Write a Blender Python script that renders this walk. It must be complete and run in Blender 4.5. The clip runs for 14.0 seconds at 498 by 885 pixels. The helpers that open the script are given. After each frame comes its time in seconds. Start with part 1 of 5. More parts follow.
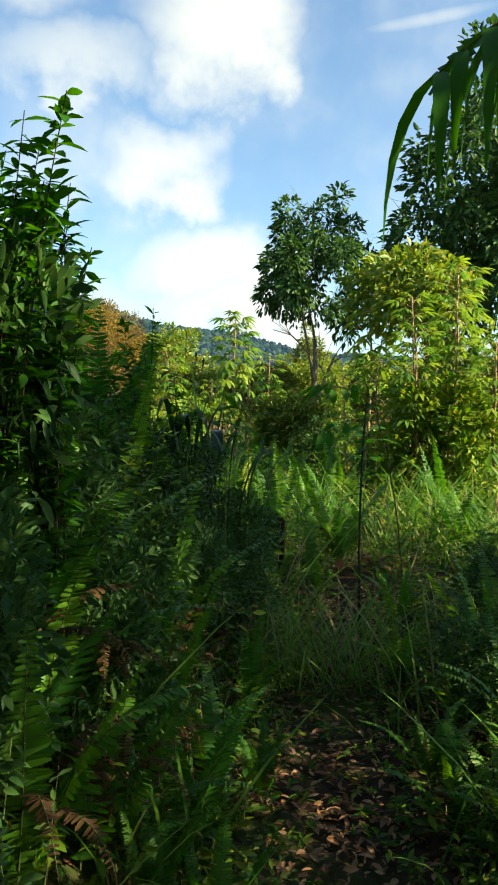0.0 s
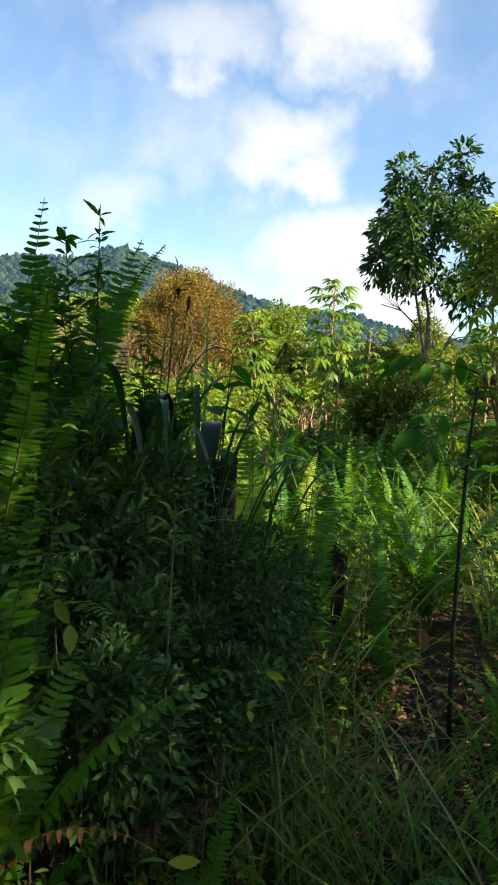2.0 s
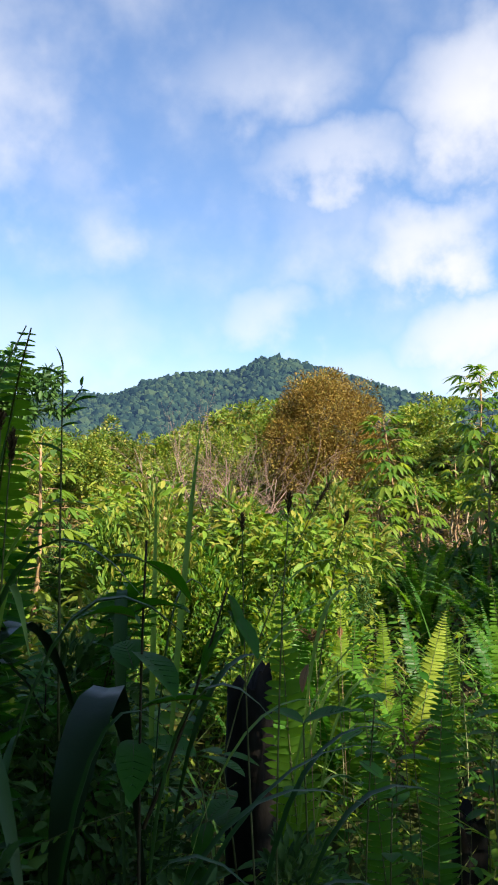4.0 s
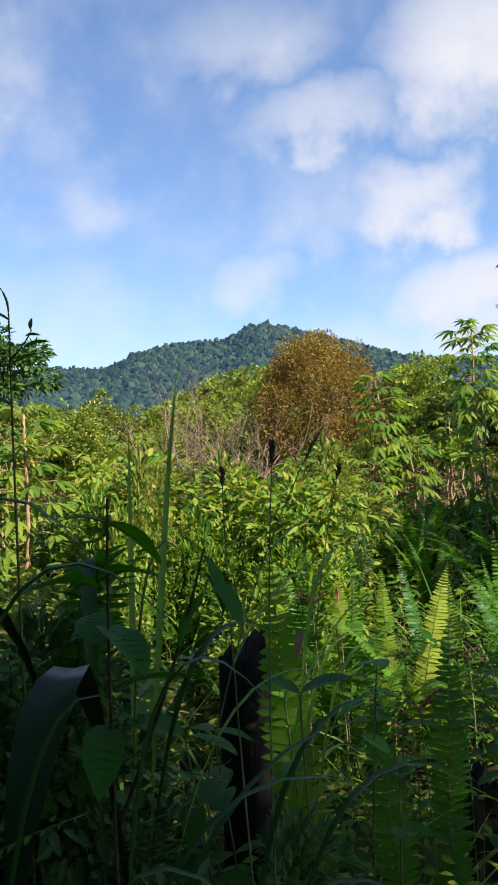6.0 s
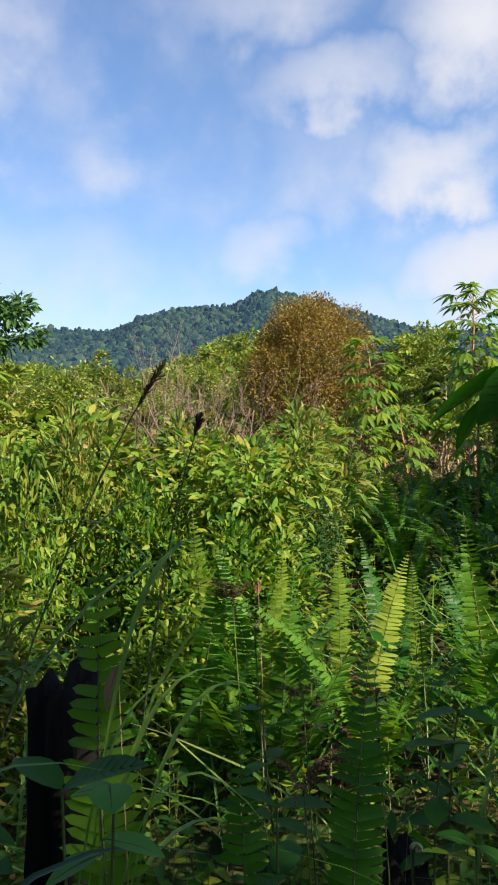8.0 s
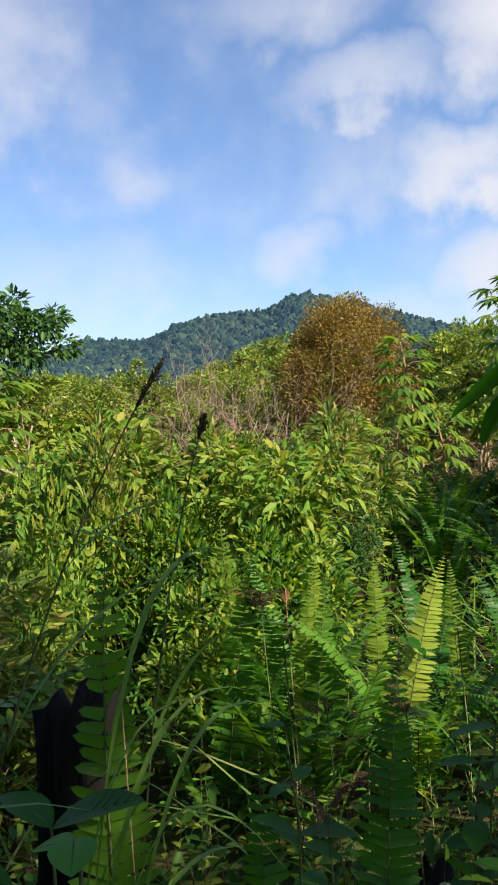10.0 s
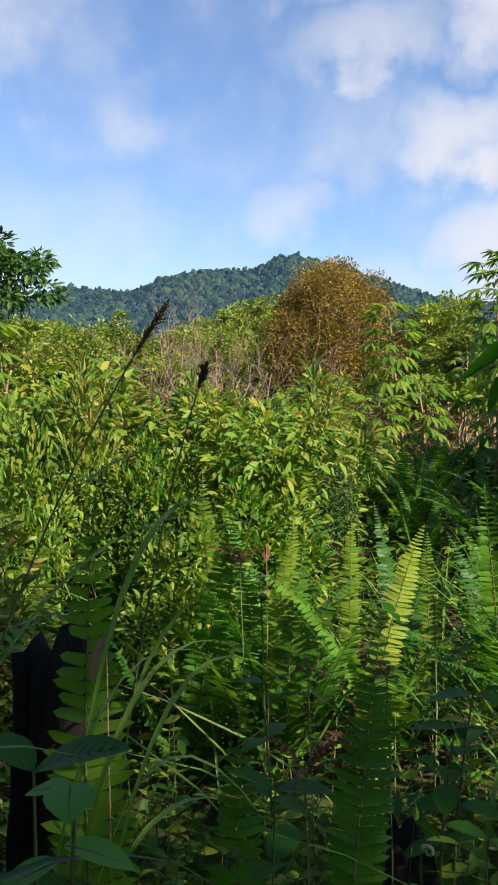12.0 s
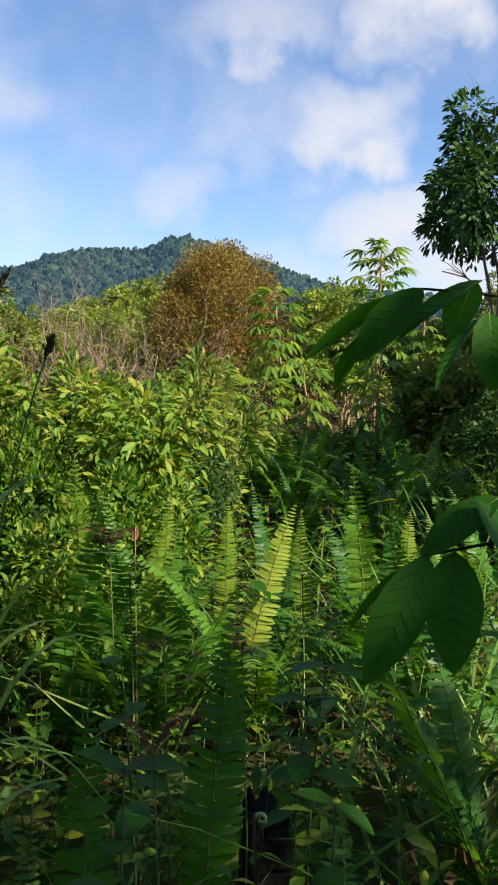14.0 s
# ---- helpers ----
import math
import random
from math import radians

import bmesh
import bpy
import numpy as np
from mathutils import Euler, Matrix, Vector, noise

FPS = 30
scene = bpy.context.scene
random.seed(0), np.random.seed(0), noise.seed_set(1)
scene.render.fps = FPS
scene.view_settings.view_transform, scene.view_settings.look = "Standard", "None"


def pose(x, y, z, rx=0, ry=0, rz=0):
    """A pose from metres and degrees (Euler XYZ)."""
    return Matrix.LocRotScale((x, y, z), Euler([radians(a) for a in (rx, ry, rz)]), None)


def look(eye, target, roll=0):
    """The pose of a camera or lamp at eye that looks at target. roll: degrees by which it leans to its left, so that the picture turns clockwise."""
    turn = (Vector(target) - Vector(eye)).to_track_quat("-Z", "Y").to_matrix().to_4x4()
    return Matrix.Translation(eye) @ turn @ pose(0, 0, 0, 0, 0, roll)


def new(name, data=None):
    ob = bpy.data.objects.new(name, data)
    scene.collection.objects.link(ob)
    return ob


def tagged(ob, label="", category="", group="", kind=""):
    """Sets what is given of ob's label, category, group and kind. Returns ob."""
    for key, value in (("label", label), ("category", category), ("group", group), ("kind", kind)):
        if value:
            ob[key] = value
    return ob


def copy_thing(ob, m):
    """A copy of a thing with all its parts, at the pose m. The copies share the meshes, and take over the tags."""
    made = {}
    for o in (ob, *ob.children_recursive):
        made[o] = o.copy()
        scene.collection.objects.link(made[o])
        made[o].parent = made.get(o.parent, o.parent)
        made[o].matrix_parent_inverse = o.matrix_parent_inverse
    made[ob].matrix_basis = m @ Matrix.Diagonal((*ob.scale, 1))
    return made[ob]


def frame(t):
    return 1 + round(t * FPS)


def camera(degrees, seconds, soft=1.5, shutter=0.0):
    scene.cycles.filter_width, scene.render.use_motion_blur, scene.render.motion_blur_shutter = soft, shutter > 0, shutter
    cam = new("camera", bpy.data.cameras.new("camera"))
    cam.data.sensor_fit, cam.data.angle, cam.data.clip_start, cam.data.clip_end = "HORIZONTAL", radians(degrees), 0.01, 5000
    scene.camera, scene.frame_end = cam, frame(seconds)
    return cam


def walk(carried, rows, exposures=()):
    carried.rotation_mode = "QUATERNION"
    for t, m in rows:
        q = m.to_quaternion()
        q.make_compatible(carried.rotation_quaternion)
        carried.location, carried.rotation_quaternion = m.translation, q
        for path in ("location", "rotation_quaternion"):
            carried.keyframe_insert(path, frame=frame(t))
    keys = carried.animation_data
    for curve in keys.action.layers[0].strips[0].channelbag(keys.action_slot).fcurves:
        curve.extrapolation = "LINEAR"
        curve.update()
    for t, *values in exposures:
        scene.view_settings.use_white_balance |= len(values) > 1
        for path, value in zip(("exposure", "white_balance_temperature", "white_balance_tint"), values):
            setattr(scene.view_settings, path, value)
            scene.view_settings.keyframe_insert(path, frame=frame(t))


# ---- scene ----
cam = camera(35.2, 14.0, 2.0)
METRES, EYE, TILT, LEAN, TURN = 5.0, 1.5, -1.5, 0.0, 0.0
ROWS = [
    (0, 0, 0, 0, -0, 0, 0),
    (0.5, 0.0169, 0.1056, 0.014, -0.68, -3.91, -0.82),
    (1, 0.0472, 0.2059, 0.028, 0.51, -2.95, -5.21),
    (1.5, 0.0516, 0.3123, 0.0171, 2.41, -1.3, -8.87),
    (2, 0.0661, 0.3962, 0.0159, 8.17, -1.51, -2.35),
    (2.5, 0.0725, 0.4932, 0.0267, 15.32, -1.91, -3.15),
    (3, 0.07, 0.6019, 0.0451, 17.77, -0.29, 0.36),
    (3.5, 0.0857, 0.6778, 0.0509, 19.22, 0.63, -0.05),
    (4, 0.096, 0.7182, 0.0685, 20.06, 5.76, 1.37),
    (6.5, 0.088, 0.7802, 0.0606, 20.46, 2.5, 4.73),
    (7, 0.1011, 0.8261, 0.0586, 26.06, 1.6, 2.08),
    (7.5, 0.1109, 0.865, 0.0565, 21.53, 0.66, 2.26),
    (8, 0.1042, 0.9048, 0.0573, 19.99, 1.07, 2.06),
    (8.5, 0.1082, 0.9218, 0.0571, 23.72, 1.76, 4.01),
    (11, 0.1036, 0.9258, 0.0552, 21.61, 0.9, 3.08),
    (11.5, 0.1004, 0.9267, 0.0542, 21.91, -1.46, 1.56),
    (12, 0.0981, 0.9285, 0.0541, 21.19, -1.43, 0.14),
    (12.5, 0.0998, 0.9276, 0.0549, 19.89, -0.66, 0.81),
    (13, 0.1023, 0.9279, 0.0555, 17.8, -0.15, 0.57),
    (13.5, 0.1015, 0.928, 0.0554, 18.06, -0.27, 0.31),
    (14, 0.1094, 0.9341, 0.0518, 13.2, -2.65, -0.45),
]
EXPOSURES = [(0.0, 1.74, 7600, 2), (1.5, 1.76, 7500, 7), (3.0, 1.66, 7000, 12), (4.2, 1.55, 6650, 15), (7.0, 1.32, 6600, 16), (14.0, 1.3, 6600, 16)]
walk(cam, [(t, pose(0, 0, EYE, TILT, LEAN, TURN) @ pose(METRES * x, METRES * y, METRES * z, 90 + pitch, roll, yaw)) for t, x, y, z, yaw, pitch, roll in ROWS],
     exposures=EXPOSURES)

# ---- world, sun ----
SUN = Vector((0.84, -0.27, 0.63)).normalized()
world = bpy.data.worlds.new("world")
scene.world = world
world.use_nodes = True


SKY_TINT = (1.22, 1.46, 1.66, 1)
CLOUD = (6.6, 6.9, 7.2, 1)


def build_world():
    nt = world.node_tree
    n, l = nt.nodes, nt.links

    def maths(op, a, b=0.0, c=0.0, clamp=False):
        m = n.new("ShaderNodeMath")
        m.operation, m.use_clamp = op, clamp
        for k, v in enumerate((a, b, c)):
            if isinstance(v, (int, float)):
                m.inputs[k].default_value = v
            else:
                l.new(v, m.inputs[k])
        return m.outputs[0]

    def noise_of(vec, scale, detail, rough, warp=0.0):
        k = n.new("ShaderNodeTexNoise")
        k.inputs["Scale"].default_value, k.inputs["Detail"].default_value = scale, detail
        k.inputs["Roughness"].default_value, k.inputs["Distortion"].default_value = rough, warp
        l.new(vec, k.inputs["Vector"])
        return k.outputs["Fac"]

    bg = n["Background"]
    bg.inputs["Strength"].default_value = 0.052
    sky = n.new("ShaderNodeTexSky")
    sky.sky_type, sky.sun_disc = "NISHITA", False
    sky.sun_elevation = math.asin(SUN.z)
    sky.sun_rotation = math.atan2(SUN.x, SUN.y)
    sky.air_density, sky.dust_density, sky.ozone_density = 1.0, 0.8, 1.6
    tc = n.new("ShaderNodeTexCoord")
    xyz = n.new("ShaderNodeSeparateXYZ")
    l.new(tc.outputs["Generated"], xyz.inputs[0])
    rough = maths("SUBTRACT", noise_of(tc.outputs["Generated"], 15.0, 7, 0.52), 0.5)
    soft = maths("SUBTRACT", noise_of(tc.outputs["Generated"], 7.0, 5, 0.5), 0.5)
    az = maths("MULTIPLY", maths("ARCTAN2", maths("MULTIPLY", xyz.outputs["X"], -1.0), xyz.outputs["Y"]), 57.2958)
    el = maths("MULTIPLY", maths("ARCSINE", xyz.outputs["Z"]), 57.2958)
    da = maths("POWER", maths("DIVIDE", maths("ADD", az, 13.0), 5.0), 2.0)
    de = maths("POWER", maths("DIVIDE", maths("SUBTRACT", maths("MULTIPLY_ADD", az, 0.07, el), 25.4), 0.45), 2.0)
    trail = maths("MULTIPLY", maths("SUBTRACT", 1.0, maths("ADD", da, de), clamp=True), 0.35)
    az = maths("MULTIPLY_ADD", soft, 14.0, az)
    el = maths("MULTIPLY_ADD", rough, 8.0, el)
    total = None
    # cloud banks: azimuth, elevation, half width, half height in degrees, weight
    for a0, e0, ra, re, w in ((2.5, 11.4, 7.0, 3.6, 0.85), (5.6, 17.8, 6.4, 3.3, 0.85), (11.0, 23.2, 8.5, 3.2, 0.68), (2.0, 26.5, 6.0, 5.5, 0.85), (17.6, 13.4, 4.6, 3.2, 0.5), (0.0, 8.0, 8.5, 3.6, 0.8),
                              (12.0, 18.5, 7.0, 5.0, 0.36), (39.0, 28.0, 10.0, 9.0, 0.5), (31.0, 22.0, 4.0, 7.0, 0.3), (35.0, 10.5, 13.0, 5.0, 0.38), (16.0, 29.0, 9.0, 4.0, 0.34),
                              (9.0, 7.5, 12.0, 3.5, 0.42), (24.0, 7.5, 16.0, 4.0, 0.3)):
        da = maths("POWER", maths("DIVIDE", maths("SUBTRACT", az, a0), ra), 2.0)
        de = maths("POWER", maths("DIVIDE", maths("SUBTRACT", el, e0), re), 2.0)
        fall = maths("SUBTRACT", 1.0, maths("ADD", da, de), clamp=True)
        one = maths("MULTIPLY", fall, w)
        total = one if total is None else maths("MAXIMUM", total, one)
    cover = maths("ADD", maths("MULTIPLY_ADD", rough, 0.75, maths("MULTIPLY", soft, 0.9)), maths("MAXIMUM", total, trail))
    cov = n.new("ShaderNodeMapRange")
    cov.interpolation_type = "SMOOTHSTEP"
    cov.inputs["From Min"].default_value, cov.inputs["From Max"].default_value = -0.2, 1.12
    cov.inputs["To Max"].default_value = 0.96
    l.new(cover, cov.inputs["Value"])
    mix = n.new("ShaderNodeMix")
    mix.data_type = "RGBA"
    l.new(cov.outputs[0], mix.inputs["Factor"])
    lift = n.new("ShaderNodeMix")
    lift.data_type, lift.blend_type = "RGBA", "MULTIPLY"
    lift.inputs["Factor"].default_value = 1.0
    lift.inputs["B"].default_value = SKY_TINT
    l.new(sky.outputs[0], lift.inputs["A"])
    l.new(lift.outputs["Result"], mix.inputs["A"])
    mix.inputs["B"].default_value = CLOUD
    l.new(mix.outputs["Result"], bg.inputs["Color"])


build_world()
sun = new("sun", bpy.data.lights.new("sun", "SUN"))
sun.data.energy, sun.data.angle, sun.data.color = 5.0, radians(0.6), (1.0, 0.9, 0.7)
sun.matrix_world = look(SUN * 50, (0, 0, 0))


# ---- materials ----
def ramp_nodes(nt, stops):
    r = nt.nodes.new("ShaderNodeValToRGB")
    e = r.color_ramp.elements
    while len(e) < len(stops):
        e.new(0.5)
    for k, (p, c) in zip(e, stops):
        k.position, k.color = p, (*c, 1)
    return r


def leafy(name, colours, rough=0.45, trans=0.35, spec=0.4, haze_glow=None, vein=60.0, per="island"):
    """A leaf: colours spread over the leaves, paler blotches, thin enough to pass light."""
    m = bpy.data.materials.new(name)
    m.use_nodes = True
    nt = m.node_tree
    n, l = nt.nodes, nt.links
    bsdf, out = n["Principled BSDF"], n["Material Output"]
    k = len(colours)
    r = ramp_nodes(nt, [(i / max(1, k - 1), c) for i, c in enumerate(colours)])
    rnd = None
    if per == "island":
        g = n.new("ShaderNodeNewGeometry")
        rnd = g.outputs["Random Per Island"]
    else:
        g = n.new("ShaderNodeObjectInfo")
        rnd = g.outputs["Random"]
    tc = n.new("ShaderNodeTexCoord")
    no = n.new("ShaderNodeTexNoise")
    no.inputs["Scale"].default_value, no.inputs["Detail"].default_value = vein, 4
    l.new(tc.outputs["Object"], no.inputs["Vector"])
    no2 = n.new("ShaderNodeTexNoise")
    no2.inputs["Scale"].default_value = vein * 0.04
    l.new(tc.outputs["Object"], no2.inputs["Vector"])
    a = n.new("ShaderNodeMath")
    a.operation = "MULTIPLY_ADD"
    a.inputs[1].default_value = 0.35
    l.new(no.outputs["Fac"], a.inputs[0])
    b = n.new("ShaderNodeMath")
    b.operation = "MULTIPLY_ADD"
    b.inputs[1].default_value, b.inputs[2].default_value = 0.7, -0.52
    l.new(no2.outputs["Fac"], b.inputs[0])
    l.new(b.outputs[0], a.inputs[2])
    c = n.new("ShaderNodeMath")
    c.operation = "ADD"
    l.new(rnd, c.inputs[0])
    l.new(a.outputs[0], c.inputs[1])
    l.new(c.outputs[0], r.inputs["Fac"])
    l.new(r.outputs["Color"], bsdf.inputs["Base Color"])
    bsdf.inputs["Roughness"].default_value = rough
    bsdf.inputs["Specular IOR Level"].default_value = spec
    bp = n.new("ShaderNodeBump")
    bp.inputs["Strength"].default_value, bp.inputs["Distance"].default_value = 0.25, 0.004
    l.new(no.outputs["Fac"], bp.inputs["Height"])
    l.new(bp.outputs[0], bsdf.inputs["Normal"])
    last = bsdf.outputs[0]
    if trans > 0:
        t = n.new("ShaderNodeBsdfTranslucent")
        hs = n.new("ShaderNodeHueSaturation")
        hs.inputs["Hue"].default_value, hs.inputs["Saturation"].default_value, hs.inputs["Value"].default_value = 0.487, 1.08, 1.5
        l.new(r.outputs["Color"], hs.inputs["Color"])
        l.new(hs.outputs[0], t.inputs["Color"])
        mx = n.new("ShaderNodeMixShader")
        mx.inputs[0].default_value = trans
        l.new(last, mx.inputs[1])
        l.new(t.outputs[0], mx.inputs[2])
        last = mx.outputs[0]
    # flat emission added over the leaf colour, stands for haze in the air
    if haze_glow:
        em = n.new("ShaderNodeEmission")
        em.inputs["Color"].default_value = (*haze_glow[0], 1)
        em.inputs["Strength"].default_value = haze_glow[1]
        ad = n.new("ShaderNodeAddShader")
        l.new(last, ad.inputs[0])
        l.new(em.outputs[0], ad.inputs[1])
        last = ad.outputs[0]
    l.new(last, out.inputs["Surface"])
    return m


def barky(name, dark, light, scale=30.0, rough=0.85):
    m = bpy.data.materials.new(name)
    m.use_nodes = True
    nt = m.node_tree
    n, l = nt.nodes, nt.links
    bsdf = n["Principled BSDF"]
    tc = n.new("ShaderNodeTexCoord")
    mp = n.new("ShaderNodeMapping")
    mp.inputs["Scale"].default_value = (1, 1, 0.3)
    l.new(tc.outputs["Object"], mp.inputs["Vector"])
    no = n.new("ShaderNodeTexNoise")
    no.inputs["Scale"].default_value, no.inputs["Detail"].default_value = scale, 8
    l.new(mp.outputs[0], no.inputs["Vector"])
    r = ramp_nodes(nt, [(0.3, dark), (0.7, light)])
    l.new(no.outputs["Fac"], r.inputs["Fac"])
    l.new(r.outputs["Color"], bsdf.inputs["Base Color"])
    bsdf.inputs["Roughness"].default_value = rough
    bsdf.inputs["Specular IOR Level"].default_value = 0.2
    bp = n.new("ShaderNodeBump")
    bp.inputs["Strength"].default_value, bp.inputs["Distance"].default_value = 0.6, 0.01
    l.new(no.outputs["Fac"], bp.inputs["Height"])
    l.new(bp.outputs[0], bsdf.inputs["Normal"])
    return m


G = {
    "fern": leafy("fern_green", [(0.022, 0.1, 0.012), (0.045, 0.15, 0.016), (0.09, 0.21, 0.02)], 0.45, 0.42, 0.25, vein=40, per="object"),
    # sun on the field ferns put into the colour: yellower copy of fern_green
    "fern_sunlit": leafy("fern_sunlit_yellow_green", [(0.11, 0.21, 0.02), (0.19, 0.28, 0.028), (0.27, 0.34, 0.045)], 0.45, 0.45, 0.25, vein=40, per="object"),
    "fern_dry": leafy("fern_dry", [(0.05, 0.028, 0.014), (0.14, 0.075, 0.032)], 0.8, 0.2, 0.1, per="object"),
    "weed": leafy("weed_green", [(0.018, 0.07, 0.009), (0.042, 0.125, 0.013), (0.1, 0.195, 0.018), (0.22, 0.255, 0.028)], 0.52, 0.38, 0.17),
    "grass": leafy("grass_green", [(0.04, 0.12, 0.018), (0.08, 0.2, 0.025), (0.15, 0.27, 0.05), (0.26, 0.22, 0.09)], 0.45, 0.42, 0.25),
    "broad": leafy("broad_leaf", [(0.018, 0.085, 0.008), (0.035, 0.135, 0.012)], 0.48, 0.42, 0.15, vein=25),
    "glossy": leafy("glossy_leaf", [(0.014, 0.08, 0.008), (0.024, 0.115, 0.01), (0.04, 0.15, 0.014)], 0.5, 0.45, 0.12),
    "dark_tree": leafy("dark_tree_leaf", [(0.022, 0.06, 0.02), (0.04, 0.1, 0.025), (0.07, 0.14, 0.035)], 0.48, 0.22, 0.13),
    "brown_tree": leafy("brown_olive_leaf", [(0.1, 0.068, 0.02), (0.18, 0.12, 0.03), (0.26, 0.18, 0.042), (0.19, 0.185, 0.04)], 0.6, 0.25, 0.15),
    "yellow": leafy("yellow_green_leaf", [(0.05, 0.13, 0.018), (0.085, 0.18, 0.02), (0.12, 0.22, 0.026), (0.17, 0.25, 0.03), (0.24, 0.24, 0.04)], 0.52, 0.38, 0.18),
    "forest": leafy("forest_leaf", [(0.06, 0.125, 0.018), (0.11, 0.19, 0.024), (0.19, 0.26, 0.034), (0.26, 0.24, 0.04)], 0.5, 0.3, 0.3),
    "forest_b": leafy("forest_leaf_deep", [(0.045, 0.1, 0.018), (0.085, 0.15, 0.022), (0.15, 0.2, 0.03), (0.23, 0.18, 0.045)], 0.5, 0.3, 0.2),
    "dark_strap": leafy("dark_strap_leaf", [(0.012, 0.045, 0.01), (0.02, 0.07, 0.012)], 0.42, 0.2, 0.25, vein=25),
    "cassava": leafy("cassava_leaf", [(0.06, 0.15, 0.022), (0.12, 0.21, 0.028), (0.21, 0.28, 0.035)], 0.45, 0.45, 0.25, per="object"),
    # distance haze put into the colour: bluish base plus a faint blue emission
    "far": leafy("far_forest_hazed", [(0.006, 0.016, 0.012), (0.014, 0.032, 0.02), (0.034, 0.056, 0.026)], 0.9, 0.0, 0.05, ((0.05, 0.105, 0.23), 0.15), vein=0.6),
    "scrub": leafy("brown_scrub_leaf", [(0.06, 0.07, 0.02), (0.1, 0.075, 0.03), (0.16, 0.1, 0.045), (0.1, 0.12, 0.03)], 0.65, 0.2, 0.12),
    "dry": leafy("dry_leaf", [(0.14, 0.06, 0.03), (0.26, 0.13, 0.06), (0.36, 0.22, 0.12)], 0.7, 0.15, 0.2),
    "seed": leafy("seed_head", [(0.05, 0.035, 0.02), (0.1, 0.075, 0.04)], 0.8, 0.15, 0.1),
    "bark": barky("bark_grey_brown", (0.06, 0.045, 0.03), (0.19, 0.15, 0.11)),
    "bark_pale": barky("bark_pale", (0.2, 0.15, 0.1), (0.38, 0.3, 0.22)),
    "stem": barky("green_stem", (0.05, 0.07, 0.02), (0.12, 0.13, 0.05), 60),
    "stem_tan": barky("tan_stem", (0.18, 0.11, 0.06), (0.34, 0.23, 0.13), 60),
    "stem_dark": barky("dark_stem", (0.02, 0.018, 0.012), (0.06, 0.05, 0.03), 60),
    "char": barky("black_wood", (0.004, 0.004, 0.004), (0.018, 0.016, 0.013), 25, 1.0),
    "dead": barky("dead_twigs", (0.13, 0.085, 0.07), (0.27, 0.19, 0.155), 40),
}


def soil_material():
    m = bpy.data.materials.new("forest_soil")
    m.use_nodes = True
    nt = m.node_tree
    n, l = nt.nodes, nt.links
    bsdf = n["Principled BSDF"]
    tc = n.new("ShaderNodeTexCoord")
    a = n.new("ShaderNodeTexNoise")
    a.inputs["Scale"].default_value, a.inputs["Detail"].default_value = 14, 10
    l.new(tc.outputs["Object"], a.inputs["Vector"])
    b = n.new("ShaderNodeTexNoise")
    b.inputs["Scale"].default_value, b.inputs["Detail"].default_value = 0.7, 4
    l.new(tc.outputs["Object"], b.inputs["Vector"])
    r1 = ramp_nodes(nt, [(0.3, (0.016, 0.011, 0.007)), (0.6, (0.045, 0.029, 0.017)), (0.8, (0.1, 0.058, 0.032))])
    r2 = ramp_nodes(nt, [(0.4, (0.03, 0.05, 0.012)), (0.7, (0.06, 0.08, 0.02))])
    l.new(a.outputs["Fac"], r1.inputs["Fac"])
    l.new(a.outputs["Fac"], r2.inputs["Fac"])
    th = ramp_nodes(nt, [(0.45, (0, 0, 0)), (0.6, (1, 1, 1))])
    l.new(b.outputs["Fac"], th.inputs["Fac"])
    mx = n.new("ShaderNodeMix")
    mx.data_type = "RGBA"
    l.new(th.outputs["Color"], mx.inputs["Factor"])
    l.new(r1.outputs["Color"], mx.inputs["A"])
    l.new(r2.outputs["Color"], mx.inputs["B"])
    l.new(mx.outputs["Result"], bsdf.inputs["Base Color"])
    bsdf.inputs["Roughness"].default_value = 0.95
    bsdf.inputs["Specular IOR Level"].default_value = 0.1
    bp = n.new("ShaderNodeBump")
    bp.inputs["Strength"].default_value, bp.inputs["Distance"].default_value = 0.9, 0.03
    l.new(a.outputs["Fac"], bp.inputs["Height"])
    l.new(bp.outputs[0], bsdf.inputs["Normal"])
    return m


G["soil"] = soil_material()

# ---- mesh tools ----
RNG = np.random.default_rng(7)


